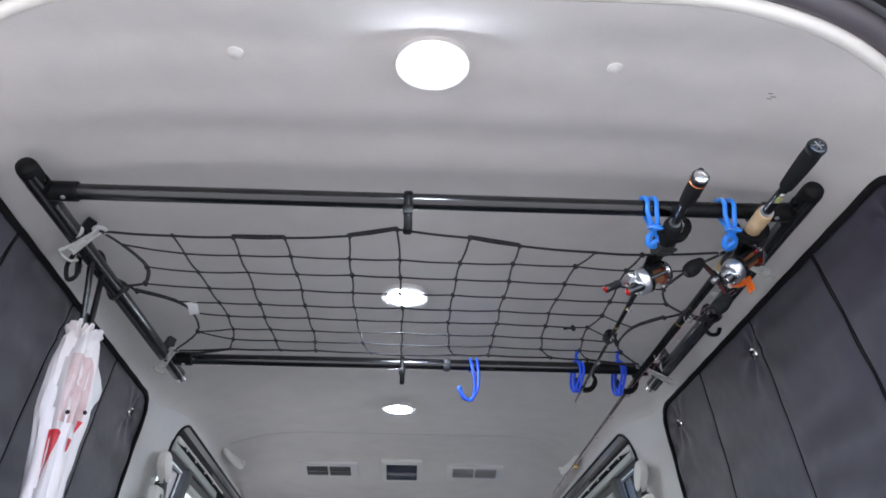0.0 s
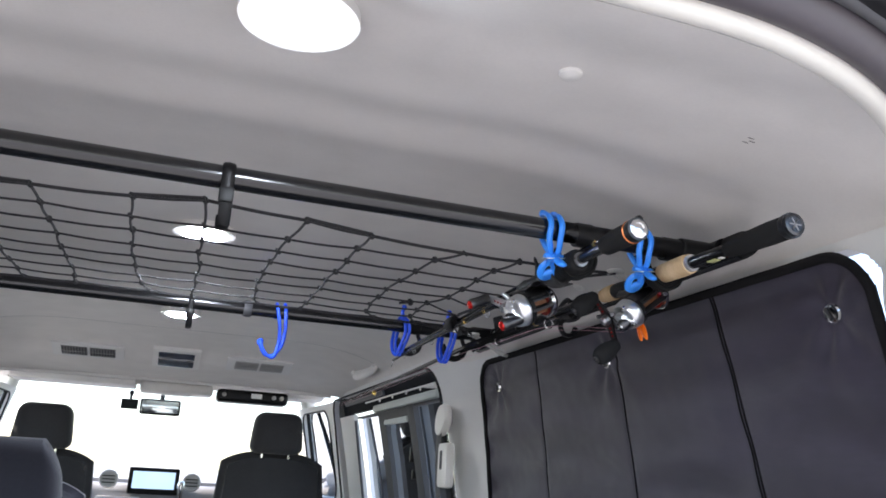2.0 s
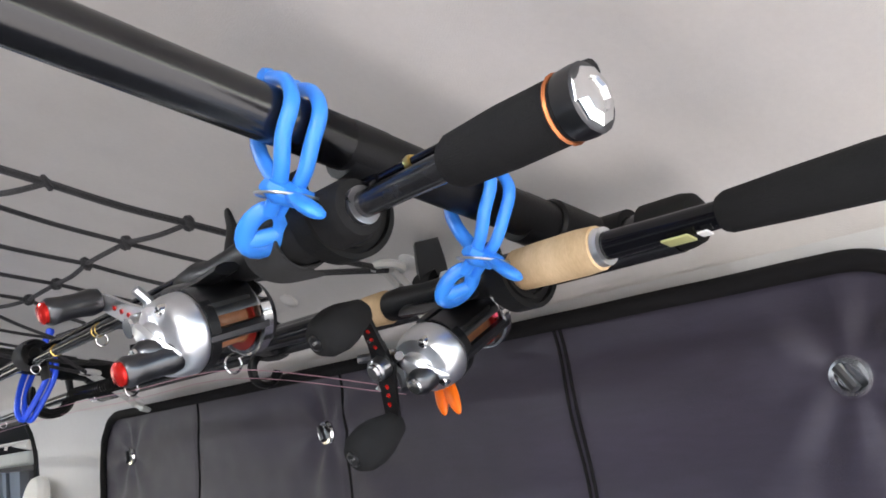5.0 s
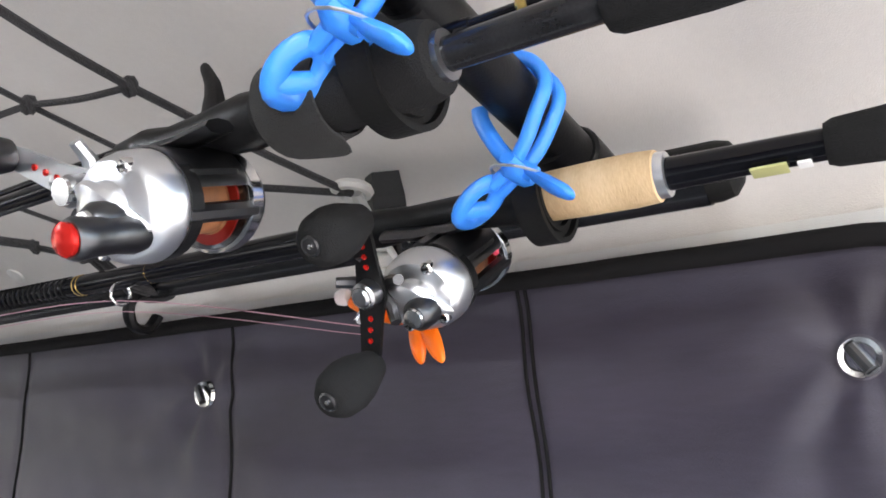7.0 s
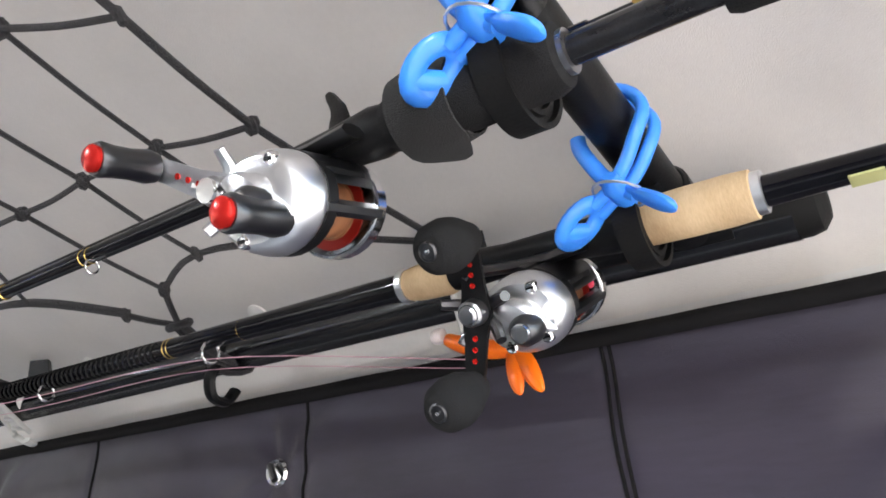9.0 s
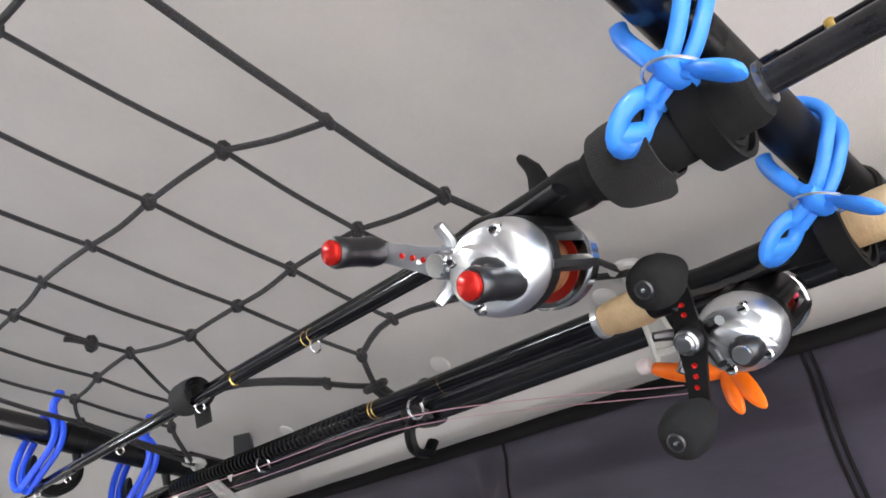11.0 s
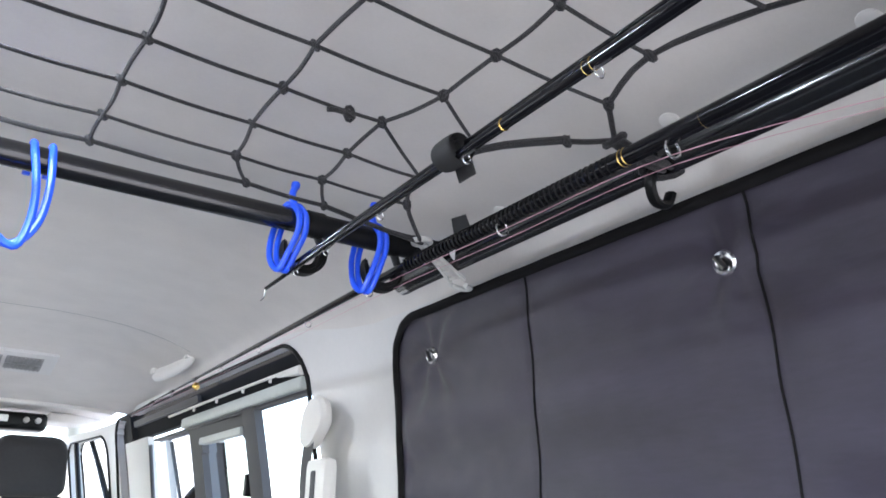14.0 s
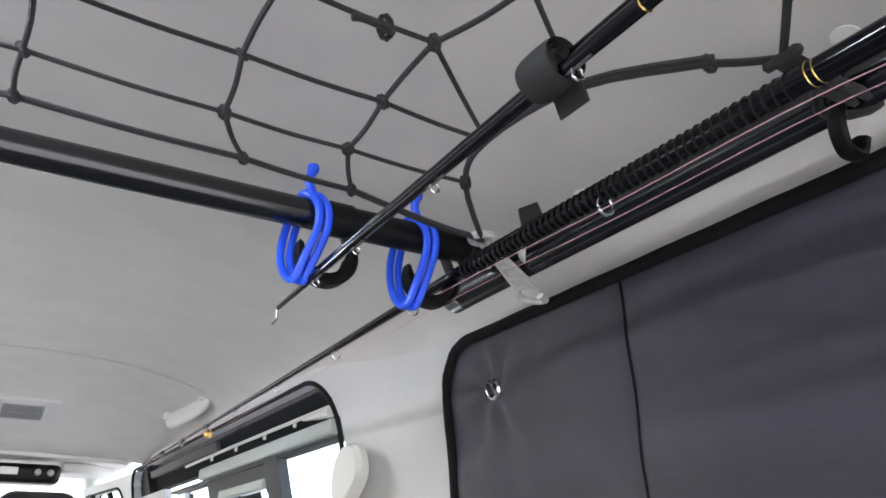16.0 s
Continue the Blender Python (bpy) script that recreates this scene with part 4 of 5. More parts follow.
# ---- blue silicone ties on the front bar ----
def loop_tie(x, low):
    t = thing("gear_tie", (x, FRONT_Y, low), "bright blue silicone tie looped round the front pipe", "tie", "blue ties")
    g = R + .004
    for k, dx in enumerate((-.0045, .0045)):
        pts = [(x + dx, FRONT_Y + .002, FRONT_Z + g + .002), (x + dx + .006, FRONT_Y - g, FRONT_Z + .004), (x + dx + .007, FRONT_Y - g - .002, FRONT_Z - .02), (x + dx - .002, FRONT_Y - g + .004, low + .02), (x + dx - .008, FRONT_Y - .006, low + .002), (x + dx - .014, FRONT_Y + .006, low + .014), (x + dx - .012, FRONT_Y + g, FRONT_Z - .03), (x + dx - .006, FRONT_Y + g, FRONT_Z)]
        part("strand", tube(smoothed(pts, 4, True), .0038, 8, closed=True), BLUE_TIE, t)
    tail = part("tail", tube(smoothed([(x + .002, FRONT_Y - .004, FRONT_Z + g), (x - .003, FRONT_Y - .006, FRONT_Z + g + .012), (x + .001, FRONT_Y - .004, FRONT_Z + g + .024)], 4), .0044, 8), BLUE_TIE, t)
    part("knob", lathe([(0, -.006), (.005, -.004), (.006, 0), (.005, .004), (0, .006)], (x + .001, FRONT_Y - .004, FRONT_Z + g + .026), (0, 0, 1), 10), BLUE_TIE, tail)


loop_tie(.425, 1.168)
loop_tie(.536, 1.162)
t = thing("gear_tie", (.14, FRONT_Y, 1.13), "bright blue silicone tie bent into a hook over the front pipe", "tie", "blue ties")
g = R + .004
for dx in (-.006, .006):
    pts = [(.146 + dx * 1.6, FRONT_Y + g, FRONT_Z - .012), (.146 + dx * 1.5, FRONT_Y + g * .7, FRONT_Z + .012), (.146 + dx * 1.5, FRONT_Y, FRONT_Z + g), (.147 + dx * 1.4, FRONT_Y - g, FRONT_Z), (.152 + dx, FRONT_Y - g - .002, FRONT_Z - .04), (.150 + dx * .6, FRONT_Y - g, FRONT_Z - .075), (.138, FRONT_Y - g + dx * .5, FRONT_Z - .100 + dx * .4), (.120, FRONT_Y - g + dx, FRONT_Z - .096), (.108, FRONT_Y - g + dx, FRONT_Z - .075)]
    part("strand", tube(smoothed(pts, 5), .0040, 8), BLUE_TIE, t)
part("tip", lathe([(0, -.008), (.006, -.006), (.007, 0), (.006, .006), (0, .008)], (.108, FRONT_Y - g, FRONT_Z - .072), (0, 0, 1), 10), BLUE_TIE, t)


# ---- fishing rods ----
def along(a, b, y):
    """The point of the rod a-b at a given y; past the front bar it sags a little."""
    a, b = Vector(a), Vector(b)
    return a + (b - a) * ((y - a.y) / (b.y - a.y)) - Vector((0, 0, .024 * max(0, y - .8)))


def turned(a, b, prof, m, name, parent, label="", n=18):
    """A body of revolution on the line a-b; prof: radius at each y."""
    pts = [along(a, b, y) for _, y in prof]
    return part(name, tube(pts, [r for r, _ in prof], n), m, parent, label)


def guide(p, axis, r, parent, name="line_guide"):
    p = Vector(p)
    c = p - Vector((0, 0, r + .005))
    g = part(name, tube([c + r * Vector((math.cos(q), 0, math.sin(q))) for q in [2 * math.pi * i / 14 for i in range(14)]], max(.0007, r * .15), 8, closed=True), CHROME, parent)
    part("foot", tube([p + Vector((0, -.012, -.004)), c + Vector((0, 0, r)), p + Vector((0, .010, -.004))], .0011, 6), GUNMETAL, g)
    part("wrap", tube([p + Vector((0, -.013, 0)), p + Vector((0, .011, 0))], .0052 if r > .005 else .0036, 10), BLANK, g)


A0, A1 = (.427, -.160, 1.1935), (.4275, .892, 1.170)
rod = thing("fishing_rod", (.424, .35, 1.17), "black baitcasting rod with foam grips, its tip section strapped alongside", "fishing rod", "fishing rods")
turned(A0, A1, [(.0125, -.155), (.0135, -.150), (.0138, -.12), (.0125, -.092), (.0108, -.088)], EVA, "butt_grip", rod, "grey foam butt grip")
cap = turned(A0, A1, [(.0142, -.162), (.0145, -.158), (.0142, -.153)], GUNMETAL, "butt_cap", rod)
part("cap_medallion", lathe([(.0122, -.001), (.0118, .0012), (.0075, .0026), (.0068, .0012), (0, .0022)], along(A0, A1, -.1625), (0, -1, 0), 9), CHROME, cap, "mirror-bright faceted end badge", smooth=False)
part("cap_ring", lathe([(.0138, -.001), (.0147, 0), (.0138, .001)], along(A0, A1, -.150), (0, 1, 0), 20), mat("copper_ring", (.6, .2, .08), .3, metal=1), cap)
turned(A0, A1, [(.0072, -.089), (.0068, -.055), (.0068, -.022)], CARBON, "rear_blank", rod)
turned(A0, A1, [(.009, -.024), (.0145, -.022), (.0165, -.016), (.0165, .040), (.0150, .060), (.0125, .066)], EVA, "fore_grip", rod, "dark foam split grip")
turned(A0, A1, [(.0070, -.0265), (.0100, -.0262), (.0100, -.0235), (.0070, -.023)], STEEL, "winding_check", rod)
mid = along(A0, A1, .041)
wrap = [mid + (.0178 + .0018 * k / 40) * Vector((math.cos(radians(-80 + 9 * k)), 0, math.sin(radians(-80 + 9 * k)))) for k in range(41)]
wrap += [wrap[-1] + Vector((.0034 * k, -.0010 * k, .0006 * k)) for k in range(1, 6)]
part("grip_wrap", tube(wrap, [.0021] * 41 + [.0020, .0017, .0013, .0009, .0004], 10, flat=8, up=(0, 1, 0)), FELT, rod, "black felt wrap with a loose end")
seatp = turned(A0, A1, [(.0115, .064), (.0130, .075), (.0110, .10), (.0100, .125), (.0125, .14), (.0105, .160), (.0068, .166)], BLACK, "reel_seat", rod, "black plastic reel seat")
part("trigger", tube(smoothed([(.424, .098, 1.196), (.424, .102, 1.211), (.424, .112, 1.226)], 4), [.008, .007, .0065, .0055, .005, .004, .0035, .003, .002], 8, flat=.6), BLACK, seatp)
turned(A0, A1, [(.0058, .160), (.0052, .30), (.0042, .50), (.0033, .70), (.0024, .892)], BLANK, "blank", rod)
for y in (.305, .312, .405):
    part("gold_band", lathe([(.0044, -.0008), (.0056, 0), (.0044, .0008)], along(A0, A1, y), (0, 1, 0), 12), BRASS, rod)
for y, r in ((.30, .0045), (.455, .004), (.60, .0034), (.72, .003), (.80, .0028)):
    guide(along(A0, A1, y), (0, 1, 0), r, rod)
part("tip_top", tube([along(A0, A1, .893), along(A0, A1, .893) + Vector((.004, .012, -.006)), along(A0, A1, .89) + Vector((.001, .020, -.012))], .0014, 6), CHROME, rod)
B0t, B1t = Vector((.430, -.157, 1.2065)), Vector((.437, .86, 1.184))
tipsec = part("tip_section", tube([B0t, B0t.lerp(B1t, .3), B0t.lerp(B1t, .7), B1t], [.0022, .0026, .0030, .0032], 10), BLANK, rod)
for k in (.075, .10):
    pk = B0t.lerp(B1t, k)
    part("gold_band", lathe([(.0034, -.002), (.0039, 0), (.0034, .002)], pk, (0, 1, 0), 10), BRASS, tipsec)
guide(B0t.lerp(B1t, .135), (0, 1, 0), .004, tipsec)
part("tip_end", lathe([(.0048, -.004), (.0052, .0), (.0045, .003)], B0t, (0, 1, 0), 10), RUBBER, tipsec)
cl = thing("rod_strap", (.427, .478, 1.165), "rolled black rubber strap binding the rod sections", "strap")
sp = []
for i in range(92):
    a = i * .21
    rr = .0055 + .00010 * i
    sp.append((.428 + rr * math.cos(a), .478, 1.1875 + rr * math.sin(a)))
part("roll", tube(sp, .0012, 8, flat=11.5, up=(0, 1, 0)), STRAP, cl)
part("core", lathe([(.003, -.0100), (.0052, -.0100), (.0055, 0), (.0052, .0100), (.003, .0100)], (.428, .480, 1.1875), (0, 1, 0), 24), RUBBER, cl)
part("free_end", block(.4405, .4425, .466, .490, 1.166, 1.184, .0008, turn=Matrix.Rotation(-.35, 4, "Y")), STRAP, cl)

C0, C1 = (.574, -.247, 1.1970), (.560, 2.10, 1.1965)
rod = thing("fishing_rod", (.565, .9, 1.17), "long black baitcasting rod with cork and foam grips", "fishing rod", "fishing rods")
turned(C0, C1, [(.0125, -.240), (.0138, -.236), (.0142, -.21), (.0128, -.17), (.0112, -.138), (.0095, -.134)], EVA, "butt_grip", rod, "grey foam butt grip")
cap = turned(C0, C1, [(.0150, -.2445), (.0152, -.240), (.0145, -.236)], GUNMETAL, "butt_cap", rod)
bdg = part("cap_medallion", lathe([(.0135, 0), (.0132, .003), (.010, .004), (.0095, .003), (0, .003)], along(C0, C1, -.2450), (0, -1, 0), 24), GUNMETAL, cap)
for a in (0, 1.05, 2.1):
    part("badge_bar", tube([along(C0, C1, -.2483) + .008 * Vector((math.cos(a), 0, math.sin(a))), along(C0, C1, -.2483) - .008 * Vector((math.cos(a), 0, math.sin(a)))], .0008, 6), STEEL, bdg)
rb = turned(C0, C1, [(.0074, -.137), (.0078, -.10), (.0085, -.062)], BLANK, "rear_blank", rod)
part("gold_band", block(.565, .575, -.118, -.102, 1.1868, 1.1882, .0005), LABEL, rb)
part("white_band", block(.567, .574, -.128, -.122, 1.1872, 1.1884, .0005), PAPER, rb)
turned(C0, C1, [(.0085, -.063), (.0115, -.0628), (.0118, -.058)], SILVER, "winding_check", rod)
turned(C0, C1, [(.0112, -.058), (.0134, -.0575), (.0142, -.045), (.0140, -.02), (.0134, .004), (.011, .008)], CORK, "cork_grip", rod, "pale cork rear grip")
turned(C0, C1, [(.0125, .006), (.0130, .02), (.0105, .05), (.0100, .09), (.0120, .115), (.0105, .138)], BLACK, "reel_seat", rod)
turned(C0, C1, [(.0115, .130), (.0128, .134), (.0122, .156), (.0105, .167)], CORK, "fore_grip", rod, "pale cork fore grip")
turned(C0, C1, [(.0118, .166), (.0118, .171)], SILVER, "winding_check", rod)
turned(C0, C1, [(.0092, .169), (.0080, .45), (.0062, .80), (.0054, .9), (.0042, 1.2), (.0028, 1.6), (.0014, 2.10)], BLANK, "blank", rod)
for y, r in ((.36, .0085), (.59, .0075), (.88, .0055), (1.07, .005), (1.27, .0045), (1.46, .004), (1.62, .0035), (1.78, .003), (1.94, .003)):
    guide(along(C0, C1, y), (0, 1, 0), r, rod)
# spiral wrap and gold whippings on the blank
coil = [along(C0, C1, .425 + .36 * i / 480) + .0082 * Vector((math.cos(i * .62), 0, math.sin(i * .62))) for i in range(481)]
part("spiral_wrap", tube(coil, .0010, 5), RUBBER, rod, "black spiral wrap")
for y in (.326, .410, .415):
    part("gold_band", lathe([(.0080, -.0007), (.0086, 0), (.0080, .0007)], along(C0, C1, y), (0, 1, 0), 16), BRASS, rod)
ln = smoothed([(.572, .115, 1.135), (.57, .36, 1.178), (.567, .59, 1.182), (.564, .88, 1.184), (.560, 1.5, 1.170), (.556, 2.10, 1.158)], 6)
part("fishing_line", tube(ln, .0004, 5), LINE_PINK, rod, "thin pink fishing line")
part("fishing_line", tube([p + Vector((.004, 0, -.004 - .006 * math.sin(i * .1))) for i, p in enumerate(ln)], .0003, 5), LINE_PINK, rod)
alone("swivel_bead", lathe([(0, -.008), (.006, -.005), (.008, 0), (.006, .005), (0, .008)], (.562, 1.60, 1.160), (0, 1, 0), 12), BRASS, "small brass bead hanging on the line", "bead")

def rail_hook(y):
    t = thing("rail_hook", (RAIL_X, y, BAR_Z - .055), "black plastic hook clipped under the side rail", "hook", "rail hooks")
    part("clasp", tube([Vector((RAIL_X, y, BAR_Z)) + (R + .004) * Vector((math.cos(a), 0, math.sin(a))) for a in [radians(q) for q in range(-40, 230, 20)]], .0035, 8, flat=2.8, up=(0, 1, 0)), BLACK, t)
    part("hook", tube(smoothed([(RAIL_X - .010, y, BAR_Z - .014), (RAIL_X - .018, y, BAR_Z - .032), (RAIL_X - .008, y + .004, BAR_Z - .047), (RAIL_X + .010, y + .006, BAR_Z - .046), (RAIL_X + .018, y + .006, BAR_Z - .032)], 4), .0065, 8, flat=.7), BLACK, t)


rail_hook(.444)


# ---- baitcasting reels ----
def reel(at, roll, rad, half, label, handle, arm_m, knob_kind, stretch=1.0):
    """handle: place of the handle's centre, half length, angle of its arm in the y-z plane."""
    t = thing("fishing_reel", at, label, "fishing reel", "fishing reels")
    cx = cy = cz = 0.0
    frame_m = Matrix.Translation(at) @ Matrix.Rotation(radians(roll), 4, "Y")

    def put(name, bm, *rest, **more):
        bmesh.ops.transform(bm, matrix=frame_m, verts=bm.verts)
        return part(name, bm, *rest, **more)
    X = Vector((1, 0, 0))
    lp = put("side_plate", lathe([(0, .0195), (rad * .40, .0192), (rad * .46, .0175), (rad * .48, .0150), (rad * .56, .0138), (rad * .80, .0128), (rad * .90, .0100), (rad * .97, .0050), (rad, -.001), (rad, -.0030), (rad * .96, -.0045), (rad * .6, -.0045), (0, -.0045)], (cx - half, cy, cz), (-1, 0, 0), 32, squash=.86), SILVER, t, "polished silver side plate")
    put("plate_swirl", tube(smoothed([(cx - half - .018, cy + rad * .45, cz + rad * .38), (cx - half - .0205, cy + rad * .05, cz + rad * .22), (cx - half - .0195, cy - rad * .35, cz - rad * .1), (cx - half - .012, cy - rad * .72, cz - rad * .42)], 5), [.001 + .006 * math.sin(math.pi * i / 15) for i in range(16)], 8, flat=.5, up=(1, 0, 0)), SILVER, lp)
    for a in (.6, 2.2, 4.0, 5.2):
        c = Vector((cx - half - .0115, cy + rad * .76 * math.cos(a), cz + rad * .66 * math.sin(a)))
        s = put("screw", lathe([(.0036, -.003), (.0036, .002), (.0026, .0028), (0, .0022)], c, (-1, 0, 0), 12), CHROME, lp)
        put("screw_slot", block(c.x - .0033, c.x - .0024, c.y - .0022, c.y + .0022, c.z - .0005, c.z + .0005, 0), BLACK, s)
    rp = put("palm_plate", lathe([(0, .014), (rad * .5, .012), (rad * .85, .006), (rad * .95, -.002), (rad * .92, -.006), (0, -.006)], (cx + half, cy, cz), (1, 0, 0), 28, squash=.86), GUNMETAL, t)
    put("palm_ring", lathe([(rad * .9, -.004), (rad * .99, -.003), (rad * .99, .003), (rad * .9, .004)], (cx + half - .002, cy, cz), (1, 0, 0), 28, squash=.86), CHROME, t)
    put("top_cover", sheet(span(-half * .8, half * .8, 4), span(1.9, 3.0, 8), lambda x, a: (x, rad * .93 * math.cos(a), rad * .82 * math.sin(a)), thick=.002, out=(0, 0, 1)), GUNMETAL, t)
    put("trim_ring", lathe([(rad * .93, -.004), (rad * .985, -.003), (rad * .985, .003), (rad * .93, .004)], (cx - half + .008, cy, cz), (1, 0, 0), 28, squash=.86), BLACK, t)
    put("spool", lathe([(rad * .66, -half * .80), (rad * .68, -half * .74), (rad * .5, -half * .66), (rad * .52, 0), (rad * .5, half * .66), (rad * .68, half * .74), (rad * .66, half * .80)], (cx, cy, cz), (1, 0, 0), 28), SPOOL, t, "spool filled with brown line")
    for k in (-1, 1):
        put("spool_flange", lathe([(rad * .5, -.001), (rad * .71, -.0008), (rad * .71, .0012), (rad * .5, .0015)], (cx + k * half * .72, cy, cz), (1, 0, 0), 28), DARK_RED, t)
    for a, r2 in ((2.75, .0045), (-.35, .0042), (1.57, .0055)):
        put("frame_bar", tube([(cx - half + .004, cy - rad * .86 * math.cos(a), cz + rad * .74 * math.sin(a)), (cx + half - .002, cy - rad * .86 * math.cos(a), cz + rad * .74 * math.sin(a))], r2, 8), GUNMETAL, t)
    put("thumb_bar", block(cx - half * .65, cx + half * .65, cy - rad * .9, cy - rad * .66, cz + rad * .28, cz + rad * .40, .003, 3), BLACK, t)
    lw = put("level_wind", tube([(cx - half, cy + rad * .98, cz - rad * .1), (cx + half, cy + rad * .98, cz - rad * .1)], .0032, 8), CHROME, t)
    put("line_eye", block(cx - .005, cx + .005, cy + rad * .9, cy + rad * 1.12, cz - rad * .22, cz + rad * .22, .002), CHROME, lw)
    put("reel_foot", tube([(cx, cy - .032, cz + rad * .98), (cx, cy - .01, cz + rad * .90), (cx, cy + .012, cz + rad * .90), (cx, cy + .036, cz + rad * .98)], .008, 8, flat=.45), GUNMETAL, t)
    hc, hl, ha = Vector(handle[0]), handle[1], handle[2]
    put("drive_shaft", tube([(cx - half - .015, hc.y, hc.z), (hc.x - .004, hc.y, hc.z)], .006, 12), CHROME, t)
    cap = put("cast_knob", lathe([(0, .014), (.006, .0135), (.0085, .010), (.0090, 0), (0, 0)], (cx - half - .017, cy - rad * .28, cz - rad * .22), (-1, 0, 0), 16), GUNMETAL, t)
    put("cap_mark", lathe([(0, .0155), (.005, .015), (.0055, .0135), (0, .013)], (cx - half - .017, cy - rad * .28, cz - rad * .22), (-1, 0, 0), 16), CHROME, cap)
    star = bmesh.new()
    for k in range(5):
        a = k * 2 * math.pi / 5 + .4
        d = Vector((0, math.cos(a), math.sin(a)))
        p0 = Vector((hc.x + .010, hc.y, hc.z))
        tube([p0, p0 + d * .013, p0 + d * .021 + Vector((-.006, 0, 0))], [.004, .0036, .003], 8, bm=star)
    put("star_drag", star, SILVER if arm_m is SILVER else GUNMETAL, t)
    dirv = Vector((0, math.cos(ha), math.sin(ha)))
    crossv = X.cross(dirv)
    bm = bmesh.new()
    prof = [(-1.0, .0040), (-.8, .0058), (-.35, .0068), (0, .0092), (.35, .0068), (.8, .0058), (1.0, .0040)]
    rows = []
    for u, w in prof:
        c = hc + dirv * (u * hl) + X * (.007 * (1 - abs(u)) ** 1.0)
        rows.append([bm.verts.new(c + crossv * w * k + X * dx) for k, dx in ((-1, .0013), (1, .0013), (1, -.0013), (-1, -.0013))])
    for a, b in zip(rows, rows[1:]):
        for k in range(4):
            bm.faces.new((a[k], a[(k + 1) % 4], b[(k + 1) % 4], b[k]))
    bm.faces.new(rows[0]), bm.faces.new(rows[-1])
    bmesh.ops.recalc_face_normals(bm, faces=bm.faces)
    arm = put("handle_arm", bm, arm_m, t, smooth=False)
    put("arm_nut", lathe([(0, .009), (.004, .0085), (.0072, .005), (.0078, -.004), (0, -.004)], hc + X * .003, (-1, 0, 0), 20), STEEL, arm)
    for u in (-.62, -.48, -.34, .34, .48, .62):
        c = hc + dirv * (u * hl) + X * (.007 * (1 - abs(u)) - .0012)
        put("arm_hole", lathe([(.0016, -.0006), (.0016, .0006), (.0010, .0004), (0, .0002)], c, (-1, 0, 0), 10), RED, arm, "red rimmed hole")
    for k in (-1, 1):
        c = hc + dirv * (hl * .95 * k)
        if knob_kind == "paddle":
            kn = put("handle_knob", lathe([(.0035, .002), (.0075, -.001), (.0085, -.006), (.0075, -.014), (.0078, -.024), (.0086, -.030), (.0075, -.0325), (0, -.033)], c, (1, 0, 0), 18), GUNMETAL, arm, "glossy dark paddle knob")
            put("knob_cap", lathe([(.0066, 0), (.0066, .002), (.005, .0034), (0, .0038)], c - X * .0325, (-1, 0, 0), 16), RED, kn, "bright red knob cap")
        else:
            kn = put("handle_knob", lathe([(r0, q * stretch) for r0, q in [(.004, .004), (.0085, .001), (.0105, -.004), (.0135, -.011), (.0145, -.017), (.0132, -.024), (.0095, -.0285), (.006, -.0295), (0, -.0295)]], c, (1, 0, 0), 22), EVA, arm, "round dark foam knob")
            rg = put("knob_cap", lathe([(.0052, 0), (.0052, .001), (.0042, .0016), (.004, .0008), (0, .0008)], c - X * .0293 * stretch, (-1, 0, 0), 16), GUNMETAL, kn)
            put("cap_pin", lathe([(.0013, 0), (.0012, .0012), (0, .0014)], c - X * (.0293 * stretch + .0007), (-1, 0, 0), 8), CHROME, rg)
    return t


reel((.421, .106, 1.152), -25, .0278, .022, "silver low-profile baitcasting reel with red-capped handle knobs", ((-.031, .0275, .012), .048, .537), SILVER, "paddle")
reel((.578, .066, 1.166), -38, .0265, .028, "silver and black baitcasting reel with round foam knobs", ((-.0595, .017, .010), .043, 1.846), BLACK, "ball", 1.35)
alone("reel_badge", block(.592, .606, .044, .058, 1.178, 1.188, .003), PINK, "pink plastic plate on the reel frame", "plate")

l = thing("soft_lure", (.588, .088, 1.105), "bright orange soft plastic lure with a forked tail", "fishing lure")
part("body", tube(smoothed([(.581, .139, 1.156), (.584, .124, 1.150), (.588, .106, 1.146), (.593, .088, 1.147)], 5), [.004 + .0022 * math.sin(math.pi * i / 15) for i in range(16)], 10), ORANGE, l)
for k in (-1, 1):
    part("tail_fork", tube(smoothed([(.588, .094, 1.146), (.590, .091 + k * .004, 1.136), (.591, .087 + k * .0060, 1.124), (.591, .083 + k * .0072, 1.116)], 4), [.004, .0045, .005, .0053, .0056, .0057, .0057, .0055, .005, .0044, .0035, .0025, .0012], 10, flat=.6, up=(1, 0, 0)), ORANGE, l)
part("head_bead", lathe([(0, -.006), (.0045, -.004), (.0055, 0), (.0045, .004), (0, .006)], (.580, .145, 1.159), (0, 1, 0), 12), UMB_WHITE, l, "milky white bead")

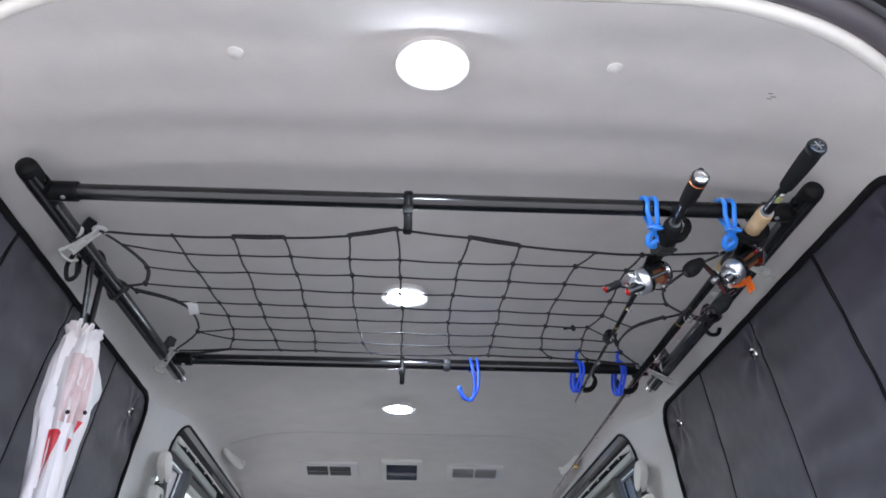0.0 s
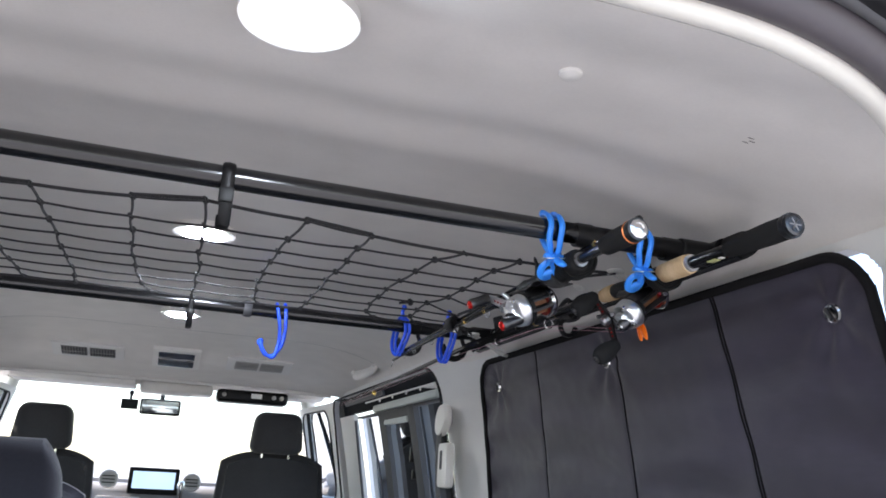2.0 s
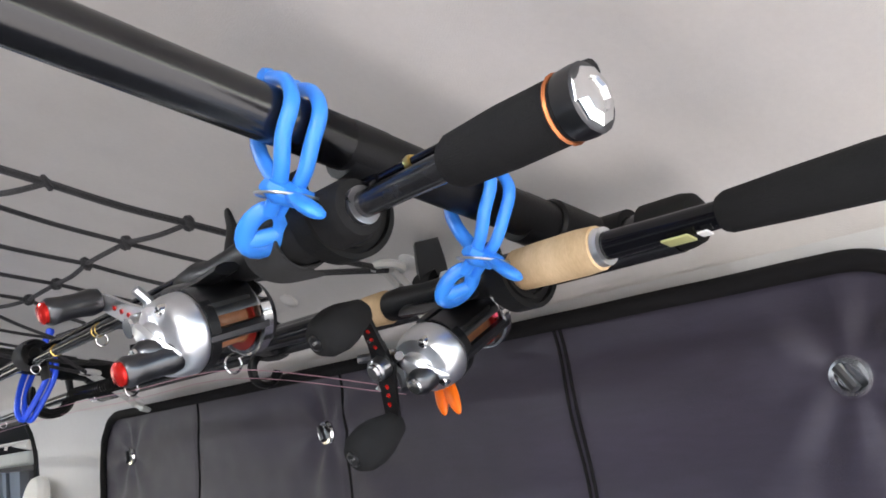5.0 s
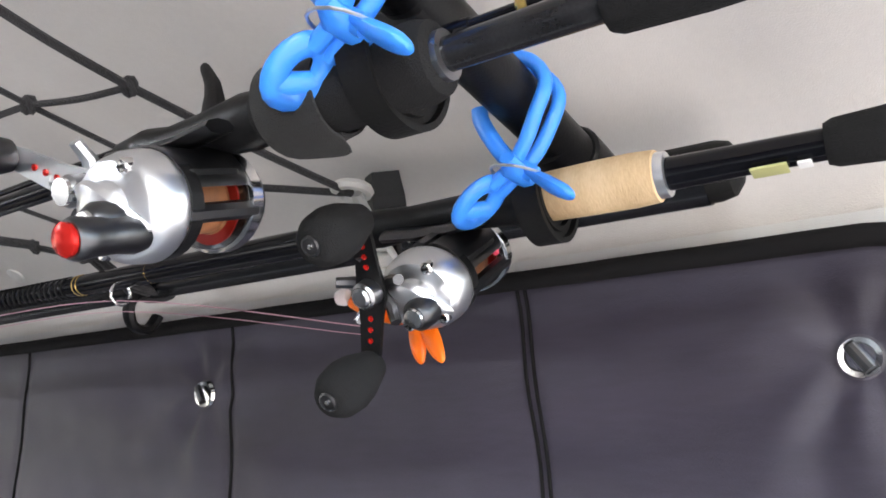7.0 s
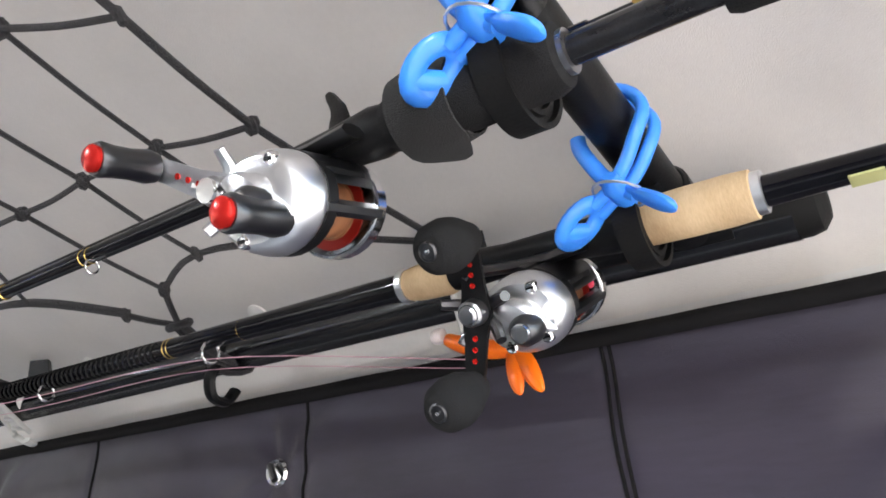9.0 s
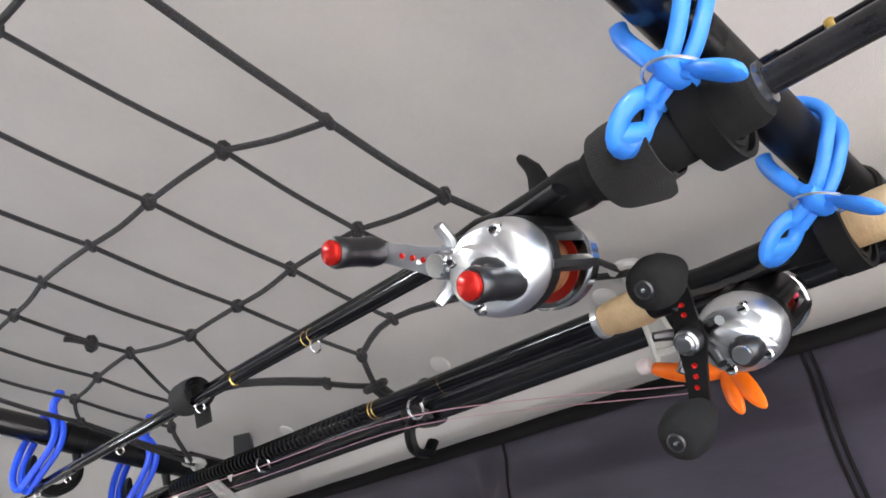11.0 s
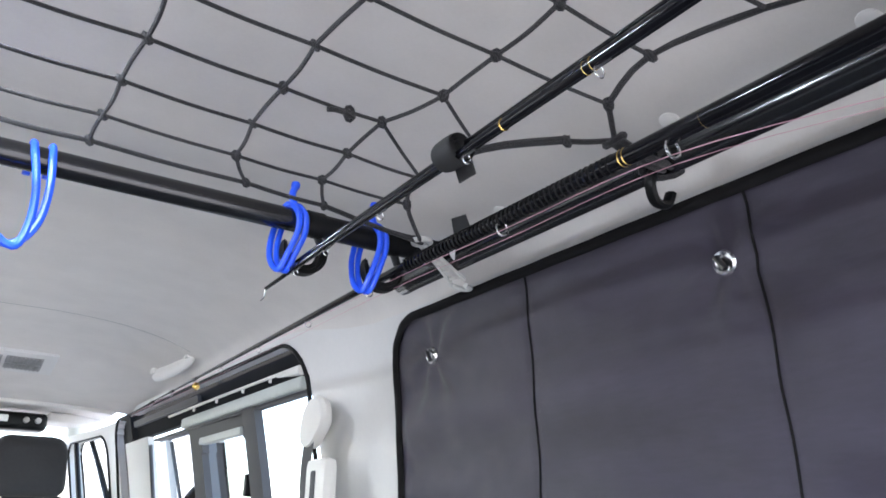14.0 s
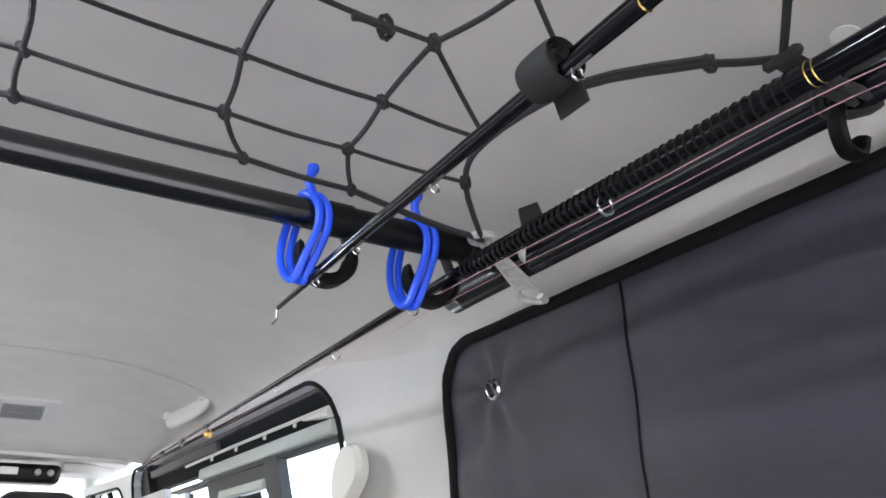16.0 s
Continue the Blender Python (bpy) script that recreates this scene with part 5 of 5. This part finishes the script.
# ---- folded umbrella on the west rail ----
u = thing("umbrella", (-.655, .25, .60), "folded white umbrella with red and pink pattern hanging from the rail", "umbrella")
for k, (dy, dz) in enumerate(((0, 0), (.055, .012))):
    part("shaft", tube(smoothed([(-.648, .255 + dy * .6, 1.085), (-.65, .238 + dy, 1.19 + dz), (-.652, .232 + dy, 1.235 + dz), (-.668, .235 + dy, 1.256 + dz), (-.682, .245 + dy, 1.238 + dz), (-.68, .25 + dy, 1.20 + dz)], 5), .006, 10), PIPE, u)
ring_n = 40
rows = []
bm = bmesh.new()
for i in range(26):
    v = i / 25
    z = 1.085 - .50 * v
    base = lerp_table(v, [(0, .026), (.05, .036), (.16, .044), (.3, .048), (.45, .040), (.75, .034), (1, .026)])
    cy = .285 - .005 * v
    row = []
    for k in range(ring_n):
        a = 2 * math.pi * k / ring_n
        r = base * (1 + (.40 * abs(math.sin(4.5 * a + 1.6 * v + 2 * noise.noise((math.cos(a), math.sin(a) + v * 3, 2)))) - .2) * (1 - .5 * v) + .10 * noise.noise((math.cos(a) * 2, math.sin(a) * 2, v * 6)))
        flare = .062 * math.exp(-((v - .17) / .09) ** 2) * max(0, math.cos(a - 1.2)) ** 6
        jag = .010 * math.sin(5 * a) * (v < .04)
        row.append(bm.verts.new((-.655 - .008 * v + (r * .8) * math.cos(a), cy + (r + flare) * math.sin(a) * 1.05, z + jag)))
    rows.append(row)
for a, b in zip(rows, rows[1:]):
    for k in range(ring_n):
        bm.faces.new((a[k], a[(k + 1) % ring_n], b[(k + 1) % ring_n], b[k]))
bm.faces.new(rows[0][::-1]), bm.faces.new(rows[-1])
canopy = part("canopy", bm, UMB_WHITE, u, "white film canopy, loosely furled")


def panel(z0, z1, a0, a1, m, lift, name, foot=1.0):
    def at(a, z):
        v = (1.085 - z) / .50
        base = lerp_table(v, [(0, .026), (.05, .036), (.16, .044), (.3, .048), (.45, .040), (.75, .034), (1, .026)])
        r = base * (1 + (.40 * abs(math.sin(4.5 * a + 1.6 * v + 2 * noise.noise((math.cos(a), math.sin(a) + v * 3, 2)))) - .2) * (1 - .5 * v) + .10 * noise.noise((math.cos(a) * 2, math.sin(a) * 2, v * 6))) + lift
        return (-.655 - .008 * v + r * .8 * math.cos(a), .285 - .005 * v + r * math.sin(a) * 1.05, z)
    part(name, sheet(span(0, 1, 10), span(z0, z1, 10), lambda k, z: at(a0 + (a1 - a0) * k * (foot + (1 - foot) * (z - z0) / (z1 - z0)) + .8 * (z1 - z), z)), m, canopy)


panel(.90, 1.03, -1.3, -.1, UMB_PINK, .0015, "pink_panel")
panel(.80, .885, -1.45, -.85, UMB_RED, .0022, "red_panel", .08)
panel(.85, .875, -.55, -.25, UMB_RED, .0022, "red_panel", .1)
panel(.89, .912, -.2, .05, UMB_RED, .0022, "red_panel", .4)
for k in range(13):
    a, h = -2.2 + k * .36, .010 + .010 * ((k * 7) % 5) / 4
    foot = Vector((-.655 + .020 * math.cos(a), .285 + .026 * math.sin(a), 1.068))
    top = Vector((-.655 + .030 * math.cos(a + .15), .285 + .044 * math.sin(a + .15), 1.080 + h))
    part("ruffle", tube([foot, foot.lerp(top, .4) + Vector((0, 0, .004)), foot.lerp(top, .75), top], [.010, .011, .011, .006], 7, flat=.35), UMB_WHITE, canopy)
for z, a in ((.915, -.9), (.925, -.25)):
    part("snap", lathe([(.004, 0), (.004, .003), (0, .004)], (-.655 + .044 * math.cos(a), .285 + .066 * math.sin(a), z), (math.cos(a), math.sin(a), 0), 10), BLACK, canopy)
# dark twist tie behind the umbrella shafts
alone("hook_cluster", tube(smoothed([(-.672, .205, 1.225), (-.680, .200, 1.19), (-.675, .206, 1.165), (-.664, .212, 1.175), (-.662, .214, 1.20)], 4), .0045, 8), BLACK, "black carabiner hook hanging on the side rail", "hook")
